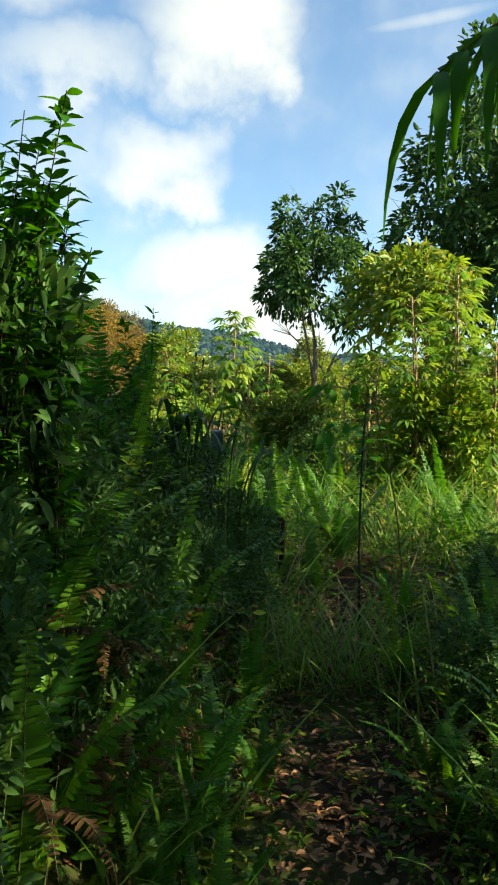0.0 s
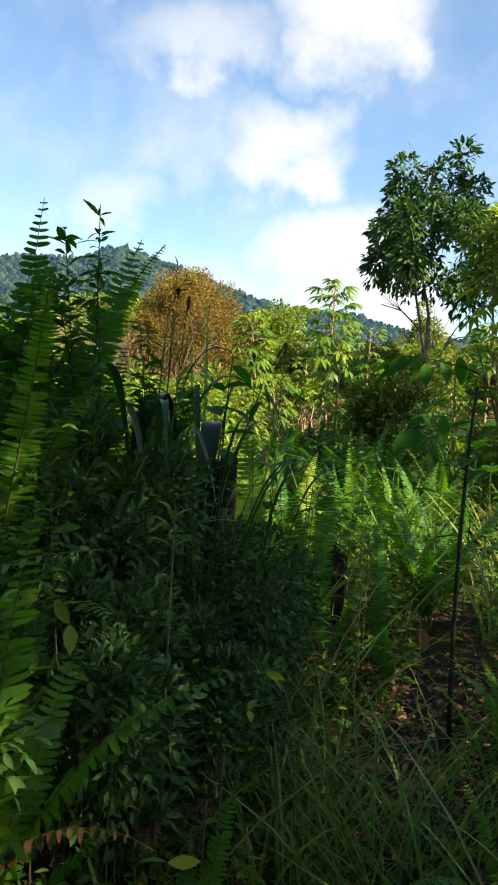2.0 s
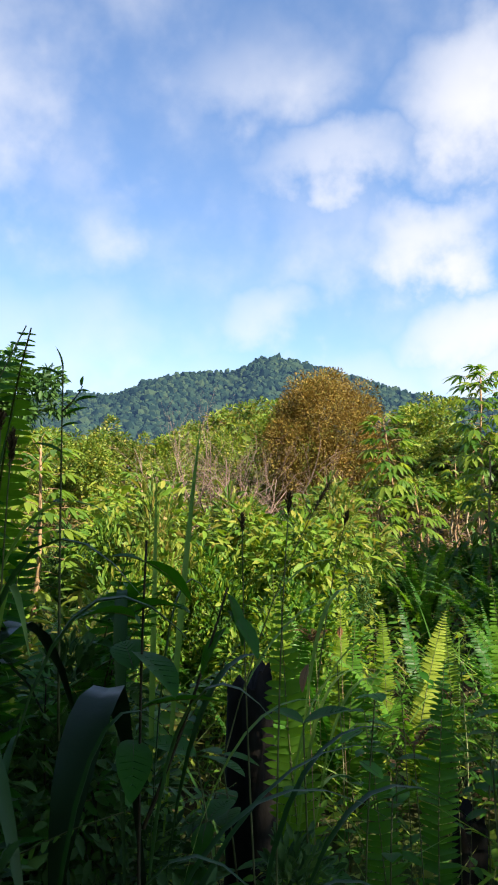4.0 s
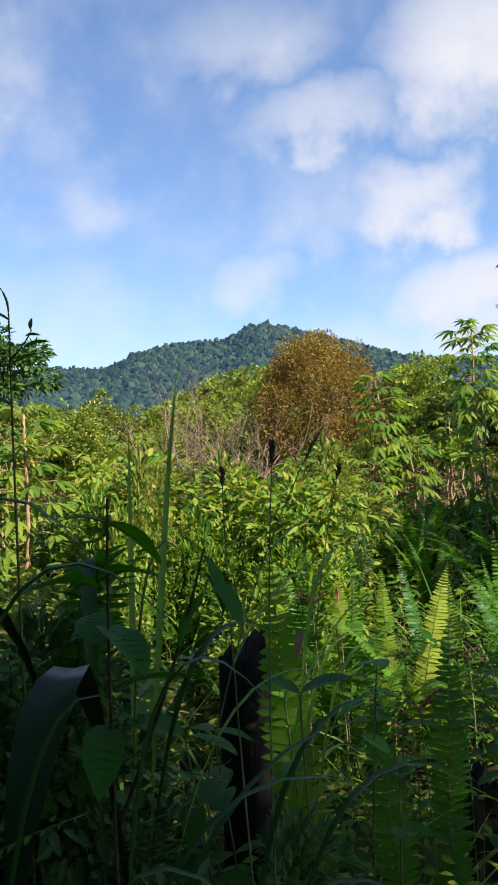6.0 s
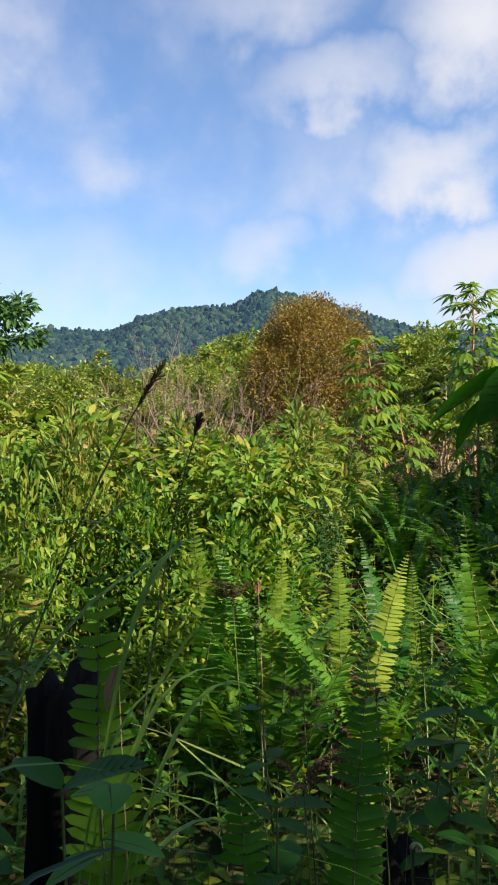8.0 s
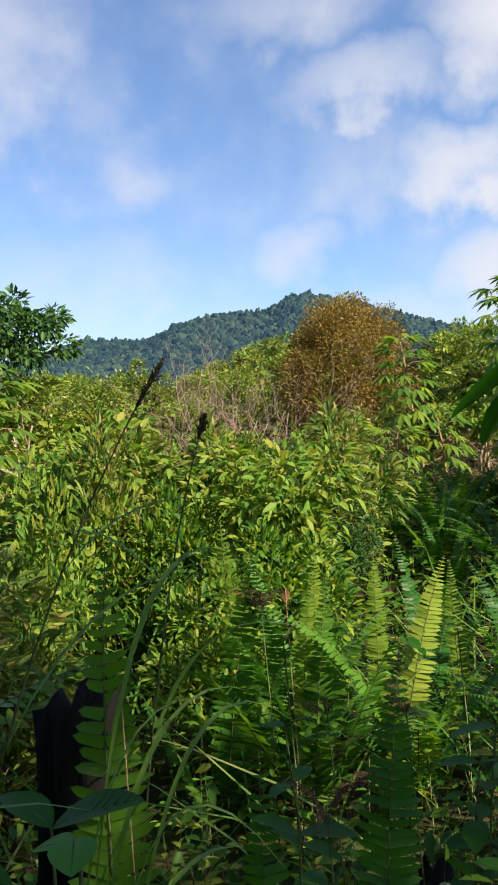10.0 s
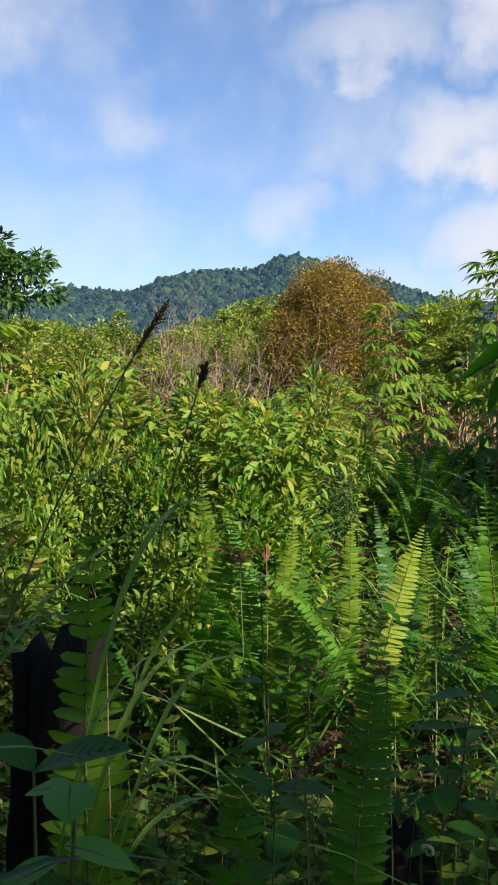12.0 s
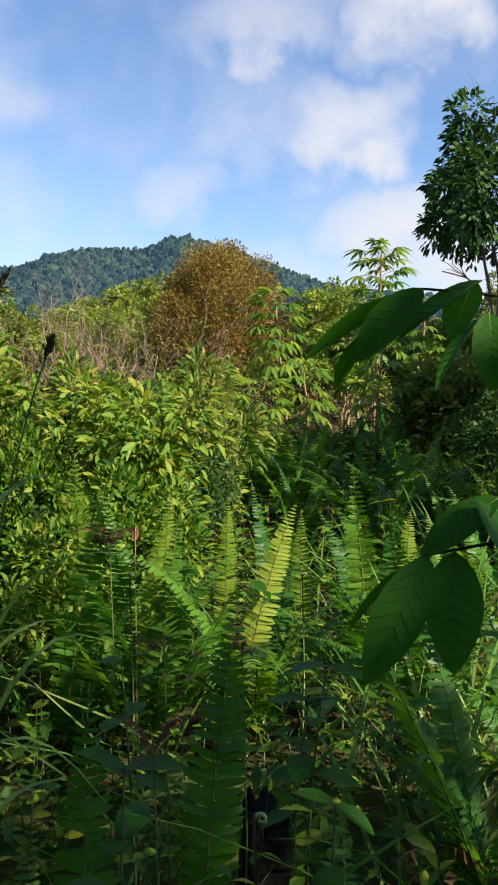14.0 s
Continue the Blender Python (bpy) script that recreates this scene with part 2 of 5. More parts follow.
class Build:
    """Gathers many small pieces into one mesh, with a material slot for each."""

    def __init__(self):
        self.v, self.f, self.mi, self.mats, self.count = [], [], [], [], 0

    def slot(self, mat):
        if mat not in self.mats:
            self.mats.append(mat)
        return self.mats.index(mat)

    def add(self, verts, faces, mat):
        verts = np.asarray(verts, float).reshape(-1, 3)
        s = self.slot(mat)
        self.v.append(verts)
        c = self.count
        for f in faces:
            self.f.append([i + c for i in f])
            self.mi.append(s)
        self.count += len(verts)

    def scatter(self, template, mats3, offs, mat):
        tv, tf = template
        n, k = len(offs), len(tv)
        v = np.einsum("nij,kj->nki", mats3, tv) + np.asarray(offs)[:, None, :]
        s = self.slot(mat)
        base = self.count + k * np.arange(n)
        for f in tf:
            self.f.extend((base[:, None] + np.array(f)[None, :]).tolist())
        self.mi.extend([s] * (n * len(tf)))
        self.v.append(v.reshape(-1, 3))
        self.count += n * k

    def tube(self, pts, radii, mat, sides=6):
        pts = [Vector(p) for p in pts]
        ring, vs, fs = [], [], []
        for i, p in enumerate(pts):
            d = (pts[min(i + 1, len(pts) - 1)] - pts[max(i - 1, 0)]).normalized()
            side = d.cross(Vector((0.31, 0.95, 0.05))).normalized()
            up = side.cross(d)
            for j in range(sides):
                a = 2 * math.pi * j / sides
                vs.append(tuple(p + (side * math.cos(a) + up * math.sin(a)) * radii[i]))
        for i in range(len(pts) - 1):
            for j in range(sides):
                k = (j + 1) % sides
                fs.append((i * sides + j, i * sides + k, (i + 1) * sides + k, (i + 1) * sides + j))
        fs.append(tuple(range((len(pts) - 1) * sides, len(pts) * sides)))
        fs.append(tuple(reversed(range(sides))))
        self.add(vs, fs, mat)

    def mesh(self, name, smooth=True):
        me = bpy.data.meshes.new(name)
        me.from_pydata(np.concatenate(self.v).tolist() if self.v else [], [], self.f)
        for m in self.mats:
            me.materials.append(m)
        if self.f:
            me.polygons.foreach_set("material_index", self.mi)
            me.polygons.foreach_set("use_smooth", [smooth] * len(self.f))
        me.update()
        return me


def part(name, me, parent=None, label="", m=None):
    ob = new(name, me.mesh(name) if isinstance(me, Build) else me)
    if parent:
        ob.parent = parent
    if m is not None:
        ob.matrix_basis = m
    return tagged(ob, label)


def thing(name, label, category, at=(0, 0, 0), group="", m=None):
    ob = new(name)
    ob.empty_display_size = 0.1
    ob.matrix_basis = m if m is not None else Matrix.Translation(at)
    return tagged(ob, label, category, group)


def frames_from(d, roll):
    """Rotations (N,3,3) whose second axis is d and whose third leans up, turned about d by roll."""
    d = d / np.linalg.norm(d, axis=1, keepdims=True)
    up = np.tile(np.array([0.0, 0.0, 1.0]), (len(d), 1)) + 0.001
    x = np.cross(d, up)
    x /= np.linalg.norm(x, axis=1, keepdims=True) + 1e-9
    z = np.cross(x, d)
    c, s = np.cos(roll)[:, None], np.sin(roll)[:, None]
    x2, z2 = x * c + z * s, z * c - x * s
    return np.stack([x2, d, z2], axis=2)


def leaf_shape(width=0.4, fold=0.08, droop=0.15, rows=((0.18, 0.62), (0.45, 1.0), (0.75, 0.7))):
    """A leaf of length 1 along y, folded along its midrib."""
    v, f = [(0, 0, 0)], []
    for y, w in rows:
        z = -droop * y * y
        v += [(-width / 2 * w, y, z + fold * w), (0, y, z), (width / 2 * w, y, z + fold * w)]
    v.append((0, 1, -droop))
    k = len(rows)
    f += [(0, 2, 1), (0, 3, 2)]
    for i in range(k - 1):
        a = 1 + 3 * i
        f += [(a, a + 1, a + 4, a + 3), (a + 1, a + 2, a + 5, a + 4)]
    a, t = 1 + 3 * (k - 1), 3 * k + 1
    f += [(a, a + 1, t), (a + 1, a + 2, t)]
    return np.array(v, float), f


LEAF = leaf_shape()
LEAF_SLIM = leaf_shape(0.24, 0.04, 0.3)
LEAF_WIDE = leaf_shape(0.58, 0.07, 0.2, ((0.08, 0.7), (0.35, 1.0), (0.7, 0.62)))
LEAF_FAR = (np.array([(0, 0, 0), (-0.25, 0.5, 0.06), (0.25, 0.5, 0.06), (0, 1, -0.12)], float), [(0, 2, 3, 1)])
BLADE = leaf_shape(0.017, 0.003, 0.45, ((0.02, 0.8), (0.35, 1.0), (0.6, 0.9), (0.85, 0.5)))


def ground_z(x, y):
    x, y = np.asarray(x, float), np.asarray(y, float)
    r = np.hypot(x, y)
    z = 0.03 * np.clip(y, -40, 60) + 0.04 * np.sin(1.3 * x + 0.5) * np.cos(0.9 * y) * np.clip(r / 3, 0, 1)
    bank = np.clip((-0.05 - x) / 0.7, 0, 1) * np.clip((y - 0.3) / 1.2, 0, 1) * np.clip((6.2 - y) / 1.2, 0, 1)
    z = z + 0.34 * bank * bank * (3 - 2 * bank) * np.clip((9 + x) / 4, 0, 1)
    return z + np.clip((r - 70) / 500, 0, 1) * 14


def gz(x, y):
    return float(ground_z(x, y))


# the trodden line: x at a given y
def path_x(y):
    return np.interp(y, [-3, 0, 1.0, 2.0, 3.4, 4.6, 6.0, 9.0], [0.0, 0.02, 0.14, 0.28, 0.36, 0.52, 0.78, 1.3])


# ---- ground ----
def build_ground():
    xs = np.concatenate([-np.geomspace(2500, 8, 26), np.linspace(-7, 7, 71), np.geomspace(8, 2500, 26)])
    ys = np.concatenate([-np.geomspace(2500, 6, 22), np.linspace(-5, 16, 106), np.geomspace(17, 2500, 30)])
    X, Y = np.meshgrid(xs, ys)
    Z = ground_z(X, Y)
    near = (np.hypot(X, Y - 5) < 14)
    Z += near * RNG.normal(0, 0.012, Z.shape)
    Z -= 0.05 * np.exp(-((X - path_x(Y)) / 0.25) ** 2) * near
    b = Build()
    w = len(xs)
    b.add(np.stack([X, Y, Z], 2).reshape(-1, 3),
          [(j * w + i, j * w + i + 1, (j + 1) * w + i + 1, (j + 1) * w + i) for j in range(len(ys) - 1) for i in range(w - 1)], G["soil"])
    tagged(new("ground", b.mesh("ground")), "dark brown forest soil with leaf litter and moss", "ground", kind="structure")


build_ground()


# ---- mountain ----
RIDGE = [(75, 3), (55, 5.0), (42, 6.4), (37.2, 7.2), (33.4, 8.4), (29.1, 8.2), (27, 9.0), (24.6, 9.5), (20.5, 9.7), (18.5, 10.6), (17, 10.5), (15, 9.9),
         (12, 8.9), (8.4, 7.7), (5.2, 6.9), (0.9, 6.4), (-4.9, 5.0), (-12, 4.5), (-30, 4), (-75, 3)]


def build_mountain():
    az = np.linspace(-70, 70, 281)
    el = np.interp(az, [a for a, _ in RIDGE][::-1], [e for _, e in RIDGE][::-1])
    rows = 26
    b = Build()
    V = []
    far = 470.0
    for j in range(rows):
        s = j / (rows - 1)
        dist = 110 + (far - 110) * s
        h = -3 + (far * np.tan(np.radians(el)) + 3) * s ** 1.3
        h = h + 5 * np.sin(az * 0.55 + 7 * s) * np.sin(3.1 * s) * s
        a = np.radians(az)
        V.append(np.stack([-np.sin(a) * dist, np.cos(a) * dist, h], 1))
    P = np.concatenate(V)
    w = len(az)
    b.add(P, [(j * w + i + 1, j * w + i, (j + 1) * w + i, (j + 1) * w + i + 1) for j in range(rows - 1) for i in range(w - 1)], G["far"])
    tagged(new("backdrop", b.mesh("backdrop")), "distant mountain slope under dense forest tinted with blue haze", "mountain", kind="structure")
    # tree crowns that clothe the slope
    t = (1 + 5 ** 0.5) / 2
    ico = np.array([(-1, t, 0), (1, t, 0), (-1, -t, 0), (1, -t, 0), (0, -1, t), (0, 1, t), (0, -1, -t), (0, 1, -t), (t, 0, -1), (t, 0, 1), (-t, 0, -1), (-t, 0, 1)]) / 1.9
    fc = [(0, 11, 5), (0, 5, 1), (0, 1, 7), (0, 7, 10), (0, 10, 11), (1, 5, 9), (5, 11, 4), (11, 10, 2), (10, 7, 6), (7, 1, 8), (3, 9, 4), (3, 4, 2), (3, 2, 6), (3, 6, 8), (3, 8, 9), (4, 9, 5), (2, 4, 11), (6, 2, 10), (8, 6, 7), (9, 8, 1)]
    c = Build()
    grid = P.reshape(rows, w, 3)
    for k in range(6):
        shape = ico * RNG.uniform(0.7, 1.2, (12, 1))
        n = 4200
        r = RNG.uniform(0.25, 0.985, n) ** 0.8 * (rows - 1.001)
        q = RNG.uniform(30, w - 31, n)
        j, i = r.astype(int), q.astype(int)
        p = grid[j, i] * (1 - (r - j))[:, None] + grid[np.minimum(j + 1, rows - 1), i] * (r - j)[:, None]
        p = p + (grid[j, i + 1] - grid[j, i]) * (q - i)[:, None]
        size = RNG.uniform(0.8, 2.2, n) * (1 + (RNG.uniform(0, 1, n) > 0.93) * 0.6) * np.where(r > 0.9 * rows, 0.7, 1.0)
        rot = RNG.uniform(0, 6.28, n)
        M = np.zeros((n, 3, 3))
        M[:, 0, 0], M[:, 0, 1], M[:, 1, 0], M[:, 1, 1] = np.cos(rot), -np.sin(rot), np.sin(rot), np.cos(rot)
        M[:, 2, 2] = RNG.uniform(0.8, 1.5, n)
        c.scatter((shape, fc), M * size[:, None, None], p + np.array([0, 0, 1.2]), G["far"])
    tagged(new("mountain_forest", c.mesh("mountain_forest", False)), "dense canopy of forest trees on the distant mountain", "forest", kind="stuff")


build_mountain()


# ---- trees ----
def grow(b, start, direction, length, radius, depth, spread, mat, tips, rng, gravity=0.0):
    pts, rad, p, d = [], [], Vector(start), Vector(direction).normalized()
    steps = 5
    for i in range(steps + 1):
        pts.append(p.copy())
        rad.append(radius * (1 - 0.55 * i / steps))
        d = (d + Vector(rng.normal(0, 0.12, 3)) + Vector((0, 0, gravity))).normalized()
        p = p + d * (length / steps)
    b.tube(pts, rad, mat, 7 if depth > 2 else 5 if depth > 0 else 4)
    if depth == 0:
        tips.append((pts[-1], d.copy()))
        tips.append((pts[3], d.copy()))
        return
    for k in range(rng.integers(3, 5)):
        a = rng.uniform(0, 6.28)
        side = d.orthogonal().normalized()
        side.rotate(Matrix.Rotation(a, 3, d))
        i = rng.integers(2, steps + 1)
        grow(b, pts[i], d * (1 - spread) + side * spread + Vector((0, 0, 0.15)), length * rng.uniform(0.5, 0.75), rad[i] * 0.65, depth - 1, spread, mat, tips, rng, gravity)


def crown_leaves(c, tips, rng, per, size, template, mat, reach, droop):
    P = np.array([t[0] for t in tips])
    n = len(P) * per
    idx = np.repeat(np.arange(len(P)), per)
    off = rng.normal(0, 1, (n, 3)) * reach
    pos = P[idx] + off
    d = off / (np.linalg.norm(off, axis=1, keepdims=True) + 1e-6) + rng.normal(0, 0.35, (n, 3)) + np.array([0, 0, -droop])
    c.scatter(template, frames_from(d, rng.normal(0, 0.6, n)) * (size * rng.uniform(0.6, 1.25, n))[:, None, None], pos, mat)


def crown_shell(c, rng, n, radii, centre, size, template, mat, lumps=14, droop=0.3, thick=0.35, bottom=-0.6, clump=0.3):
    """Leaves in clumps of uneven size that fill a dome, with gaps between them."""
    zz = 1 - (1 - bottom) * (np.arange(lumps) + 0.5) / lumps
    ph = np.arange(lumps) * 2.39996 + rng.normal(0, 0.25, lumps)
    rr = np.sqrt(np.clip(1 - zz * zz, 0, 1))
    d = np.stack([np.cos(ph) * rr, np.sin(ph) * rr, zz], 1) + rng.normal(0, 0.06, (lumps, 3))
    k = len(d)
    C = d * (rng.uniform(0, 1, k) ** thick * rng.uniform(0.78, 1.0, k))[:, None]
    R = clump * rng.uniform(0.6, 1.25, k)
    w = R ** 2 / np.sum(R ** 2)
    idx = rng.choice(k, n, p=w)
    o = rng.normal(0, 1, (n, 3))
    o /= np.linalg.norm(o, axis=1, keepdims=True)
    o[:, 2] = np.abs(o[:, 2]) * np.where(rng.uniform(0, 1, n) < 0.72, 1, -1)
    pos = (C[idx] + o * (R[idx] * rng.uniform(0.25, 1.0, n) ** 0.5)[:, None]) * np.array(radii) + np.array(centre)
    ax = o + 0.5 * C[idx] + rng.normal(0, 0.5, (n, 3)) + np.array([0, 0, -droop])
    c.scatter(template, frames_from(ax, rng.normal(0, 0.7, n)) * (size * rng.uniform(0.6, 1.3, n))[:, None, None], pos, mat)


def leafy_tree(label, height, spread, seed, leaf_mat, leaf_size, bark="bark", shell=0, radii=None, centre=None, per=0, reach=0.3, template=None, trunk_r=0.09, depth=3,
               fork=0.4, name="tree", lumps=14, droop=0.3, bottom=-0.6, thick=0.35, clump=0.3):
    rng = np.random.default_rng(seed)
    t = thing(name, label, name.replace("_", " ") if name != "tree" else "tree")
    b, tips = Build(), []
    grow(b, (0, 0, -0.1), (rng.normal(0, 0.04), rng.normal(0, 0.04), 1), height * fork, trunk_r, depth, spread, G[bark], tips, rng)
    part("trunk", b, t, "bare branching trunk and limbs")
    c = Build()
    if per:
        crown_leaves(c, tips, rng, per, leaf_size, template or LEAF, G[leaf_mat], reach, droop)
    if shell:
        crown_shell(c, rng, shell, radii, centre, leaf_size, template or LEAF_FAR, G[leaf_mat], lumps, droop, thick, bottom, clump)
    part("crown", c, t)
    return t


def put(t, x, y, rz=0, s=1.0, sz=None, dz=0.0, rx=0, ry=0):
    t.matrix_basis = pose(x, y, gz(x, y) + dz, rx, ry, rz) @ Matrix.Diagonal((s, s, sz or s, 1))
    return t


def copy_at(t, x, y, rz=0, s=1.0, sz=None, dz=0.0, rx=0, ry=0):
    k = copy_thing(t, Matrix.Identity(4))
    k.matrix_basis = pose(x, y, gz(x, y) + dz, rx, ry, rz) @ Matrix.Diagonal((s, s, sz or s, 1))
    return k


# the russet dome-crowned tree
put(leafy_tree("round-crowned tree with russet brown and olive leaves", 3.0, 0.5, 3, "brown_tree", 0.065, shell=64000, radii=(1.6, 1.6, 1.95), centre=(0.0, 0, 2.2),
               trunk_r=0.11, lumps=150, bottom=-0.75, thick=0.08, droop=0.1, clump=0.26, bark="bark_pale"), -4.4, 22.8)

# forest belt
SKYLINE = [(-40, 6.5), (-8, 5.2), (0, 4.7), (8, 4.9), (12, 5.6), (20, 7.6), (25, 5.9), (36, 6.4), (55, 6.5)]
FOREST = [leafy_tree("forest tree with yellow-green crown at the clearing's edge", 5.0, 0.45, 20 + i, "forest" if i % 2 else "forest_b", ls, shell=n, radii=(w, w, hh), centre=(0, 0, 5.0 - hh * 0.95), trunk_r=0.1,
                     lumps=lm, depth=2, droop=0.2, thick=0.4, bottom=-0.9, clump=cl, bark="bark_pale")
          for i, (w, hh, n, ls, lm, cl) in enumerate(((1.7, 2.1, 6000, 0.2, 60, 0.24), (2.1, 1.7, 6000, 0.2, 70, 0.22), (1.2, 2.3, 5000, 0.19, 50, 0.26), (1.5, 2.2, 5000, 0.17, 45, 0.25)))]
rng_f = np.random.default_rng(11)
for i, f in enumerate(FOREST):
    put(f, -14 + 9 * i, 44 + 3 * i, 40 * i, 1.15)
    tagged(f, group="forest trees")
for i in range(150):
    az = rng_f.uniform(-30, 52)
    dist = 19 + 40 * rng_f.uniform(0, 1) ** 1.3
    if 10 < az < 27 and dist < 24:
        continue
    if az < -1 and dist < 22:
        continue
    x, y = 0.5 - math.sin(radians(az)) * dist, 4.6 + math.cos(radians(az)) * dist
    top = 1.65 + dist * math.tan(radians(np.interp(az, [a for a, _ in SKYLINE], [e for _, e in SKYLINE]))) - gz(x, y)
    if 7 < az < 22 and dist < 30:
        top *= 0.8
    s = max(0.4, top / 5.1 * rng_f.uniform(0.72, 1.02))
    f = FOREST[i % 4]
    copy_at(f, x, y, rng_f.uniform(0, 360), s * rng_f.uniform(0.95, 1.3), s)

# tall dark trees beyond the path's end
put(leafy_tree("tall tree with dark drooping leaves and open crown", 8.0, 0.45, 41, "dark_tree", 0.2, shell=7800, radii=(2.1, 2.1, 2.2), centre=(0.1, 0, 5.15), template=LEAF, trunk_r=0.13, depth=3, fork=0.42, droop=0.7,
               lumps=64, clump=0.19, thick=0.3, bottom=-0.8), 1.95, 23.0)
put(leafy_tree("tall dense tree with dark green crown", 8.0, 0.4, 42, "dark_tree", 0.2, shell=14000, radii=(2.3, 2.3, 3.4), centre=(0, 0, 4.3), template=LEAF, trunk_r=0.14, lumps=90, thick=0.4, droop=0.6, bottom=-0.9, clump=0.22), 7.7, 24.0, 0, 1.5)
put(leafy_tree("bushy shrub with yellow-green sunlit leaves", 2.4, 0.5, 43, "yellow", 0.1, shell=6500, radii=(0.95, 0.9, 0.95), centre=(0, 0, 1.0), template=LEAF, bark="bark_pale", trunk_r=0.03, lumps=36, thick=0.4, depth=2, bottom=-0.95, name="shrub", clump=0.22, droop=0.1), 2.35, 9.9)
put(leafy_tree("small tree with large pale green leaves", 3.6, 0.5, 44, "forest", 0.16, shell=3200, radii=(1.1, 1.1, 1.0), centre=(0, 0, 3.0), template=LEAF, trunk_r=0.05, lumps=26, depth=2, droop=0.6, clump=0.3), 2.6, 12.4)
put(leafy_tree("spreading tree with whorls of large leaves", 5.0, 0.5, 45, "dark_tree", 0.19, shell=3600, radii=(1.8, 1.6, 1.25), centre=(0, 0, 3.7), template=LEAF, trunk_r=0.08, depth=3, fork=0.4, droop=0.6, bark="bark_pale", lumps=44, clump=0.2, thick=0.3, bottom=-0.5), -11.3, 19.0)
put(leafy_tree("dark leafy bush with glossy leaves", 2.4, 0.5, 46, "forest_b", 0.1, shell=7000, radii=(0.85, 0.8, 0.75), centre=(0, 0, 0.8), template=LEAF, trunk_r=0.03, lumps=50, depth=2, clump=0.25, name="bush"), 0.95, 13.6)
broadleaf = leafy_tree("leafy shrub with broad pointed yellow-green sunlit leaves", 1.7, 0.5, 48, "yellow", 0.09, shell=1250, radii=(0.55, 0.5, 0.62), centre=(0, 0, 1.0), template=LEAF, bark="stem_tan", trunk_r=0.018, lumps=26, depth=2, clump=0.34,
                       thick=0.5, bottom=-0.9, droop=0.7, name="shrub")
put(broadleaf, -1.05, 8.95, 0, 0.88)
tagged(broadleaf, group="broad-leaved shrubs")
for x, y, rz, k in ((-2.4, 8.9, 100, 1.05), (-1.7, 9.8, 300, 0.9), (-3.2, 10.0, 150, 1.05)):
    copy_at(broadleaf, x, y, rz, k)
put(leafy_tree("narrow bush wrapped in pale climbing vine", 1.9, 0.3, 47, "yellow", 0.085, shell=3200, radii=(0.42, 0.42, 0.85), centre=(0, 0, 0.9), template=LEAF, trunk_r=0.025, lumps=40, depth=1, clump=0.3, name="bush"), 0.45, 13.9)


# unseen trees added to shade the path, beside and behind it
OPEN = [(4.4, -0.2, 140, 0.95), (4.15, 2.35, 40, 0.8), (5.6, -6.5, 60, 1.05), (1.7, -2.3, 170, 0.95), (0.4, -3.9, 15, 0.95), (9.3, -4.4, 130, 1.3)]
SHADE = [(4.6, 3.55, 0, 0.88), (-4.2, 3.0, 70, 0.9), (-5.3, 5.4, 160, 0.9), (4.6, -3.4, 30, 1.0), (-3.7, 0.8, 220, 0.95), (3.4, -6.2, 200, 1.0), (-4.4, -3.0, 250, 1.0), (-5.2, 1.0, 310, 0.9), (0.4, -8.5, 20, 1.1),
         (-9, -8, 100, 1.2), (6, -11, 160, 1.2)]
shade = leafy_tree("unseen tall leafy tree added beside the forest path for shade", 7.6, 0.45, 60, "dark_tree", 0.2, shell=8500, radii=(2.5, 2.5, 2.9), centre=(0, 0, 4.8), template=LEAF, trunk_r=0.13, lumps=90, thick=0.5, bottom=-0.9, clump=0.24)
put(shade, *SHADE[0])
tagged(shade, group="trees beside the path")
for x, y, rz, s in SHADE[1:]:
    copy_at(shade, x, y, rz, s)
# thinner crown, also added out of view, lets sun flecks reach the path
airy = leafy_tree("unseen tall tree with a thin airy crown, added beside the path for dappled shade", 7.6, 0.45, 61, "dark_tree", 0.2, shell=2900, radii=(2.5, 2.5, 2.9), centre=(0, 0, 4.8), template=LEAF, trunk_r=0.11, lumps=60, thick=0.6, bottom=-0.9, clump=0.2)
put(airy, *OPEN[0])
tagged(airy, group="airy trees beside the path")
for x, y, rz, s in OPEN[1:]:
    copy_at(airy, x, y, rz, s)


# bare dead shrubs
def dead_shrub(x, y, h, seed, rz=0):
    rng = np.random.default_rng(seed)
    t = thing("dead_shrub", "bare dead shrub with pale pinkish grey twigs", "shrub", group="dead shrubs")
    for k in range(5):
        b, tips = Build(), []
        grow(b, (0, 0, -0.05), (rng.normal(0, 0.4), rng.normal(0, 0.4), 1), h * 0.46, 0.035, 3, 0.45, G["dead"], tips, rng)
        part("branch", b, t)
    put(t, x, y, rz)


dead_shrub(-4.1, 15.3, 3.2, 71)
dead_shrub(-4.9, 15.5, 3.3, 72, 50)
dead_shrub(-3.7, 15.7, 3.2, 74, 150)
dead_shrub(-3.3, 17.6, 2.6, 73, 90)


# ---- cassava ----
def cassava_leaf_mesh():
    b = Build()
    b.tube([(0, 0, 0), (0, 0.1, 0.015), (0, 0.22, 0.0)], [0.004, 0.003, 0.003], G["stem_tan"], 4)
    ang = np.radians([-115, -72, -36, 0, 36, 72, 115])
    ln = np.array([0.11, 0.16, 0.2, 0.22, 0.2, 0.16, 0.11])
    d = np.stack([np.sin(ang), np.cos(ang), -0.25 - 0.2 * np.abs(ang) / 2], 1)
    b.scatter(leaf_shape(0.26, 0.03, 0.35), frames_from(d, np.zeros(7)) * ln[:, None, None], np.tile([0, 0.22, 0.0], (7, 1)), G["cassava"])
    return b.mesh("leaf")


CASS_LEAF = cassava_leaf_mesh()


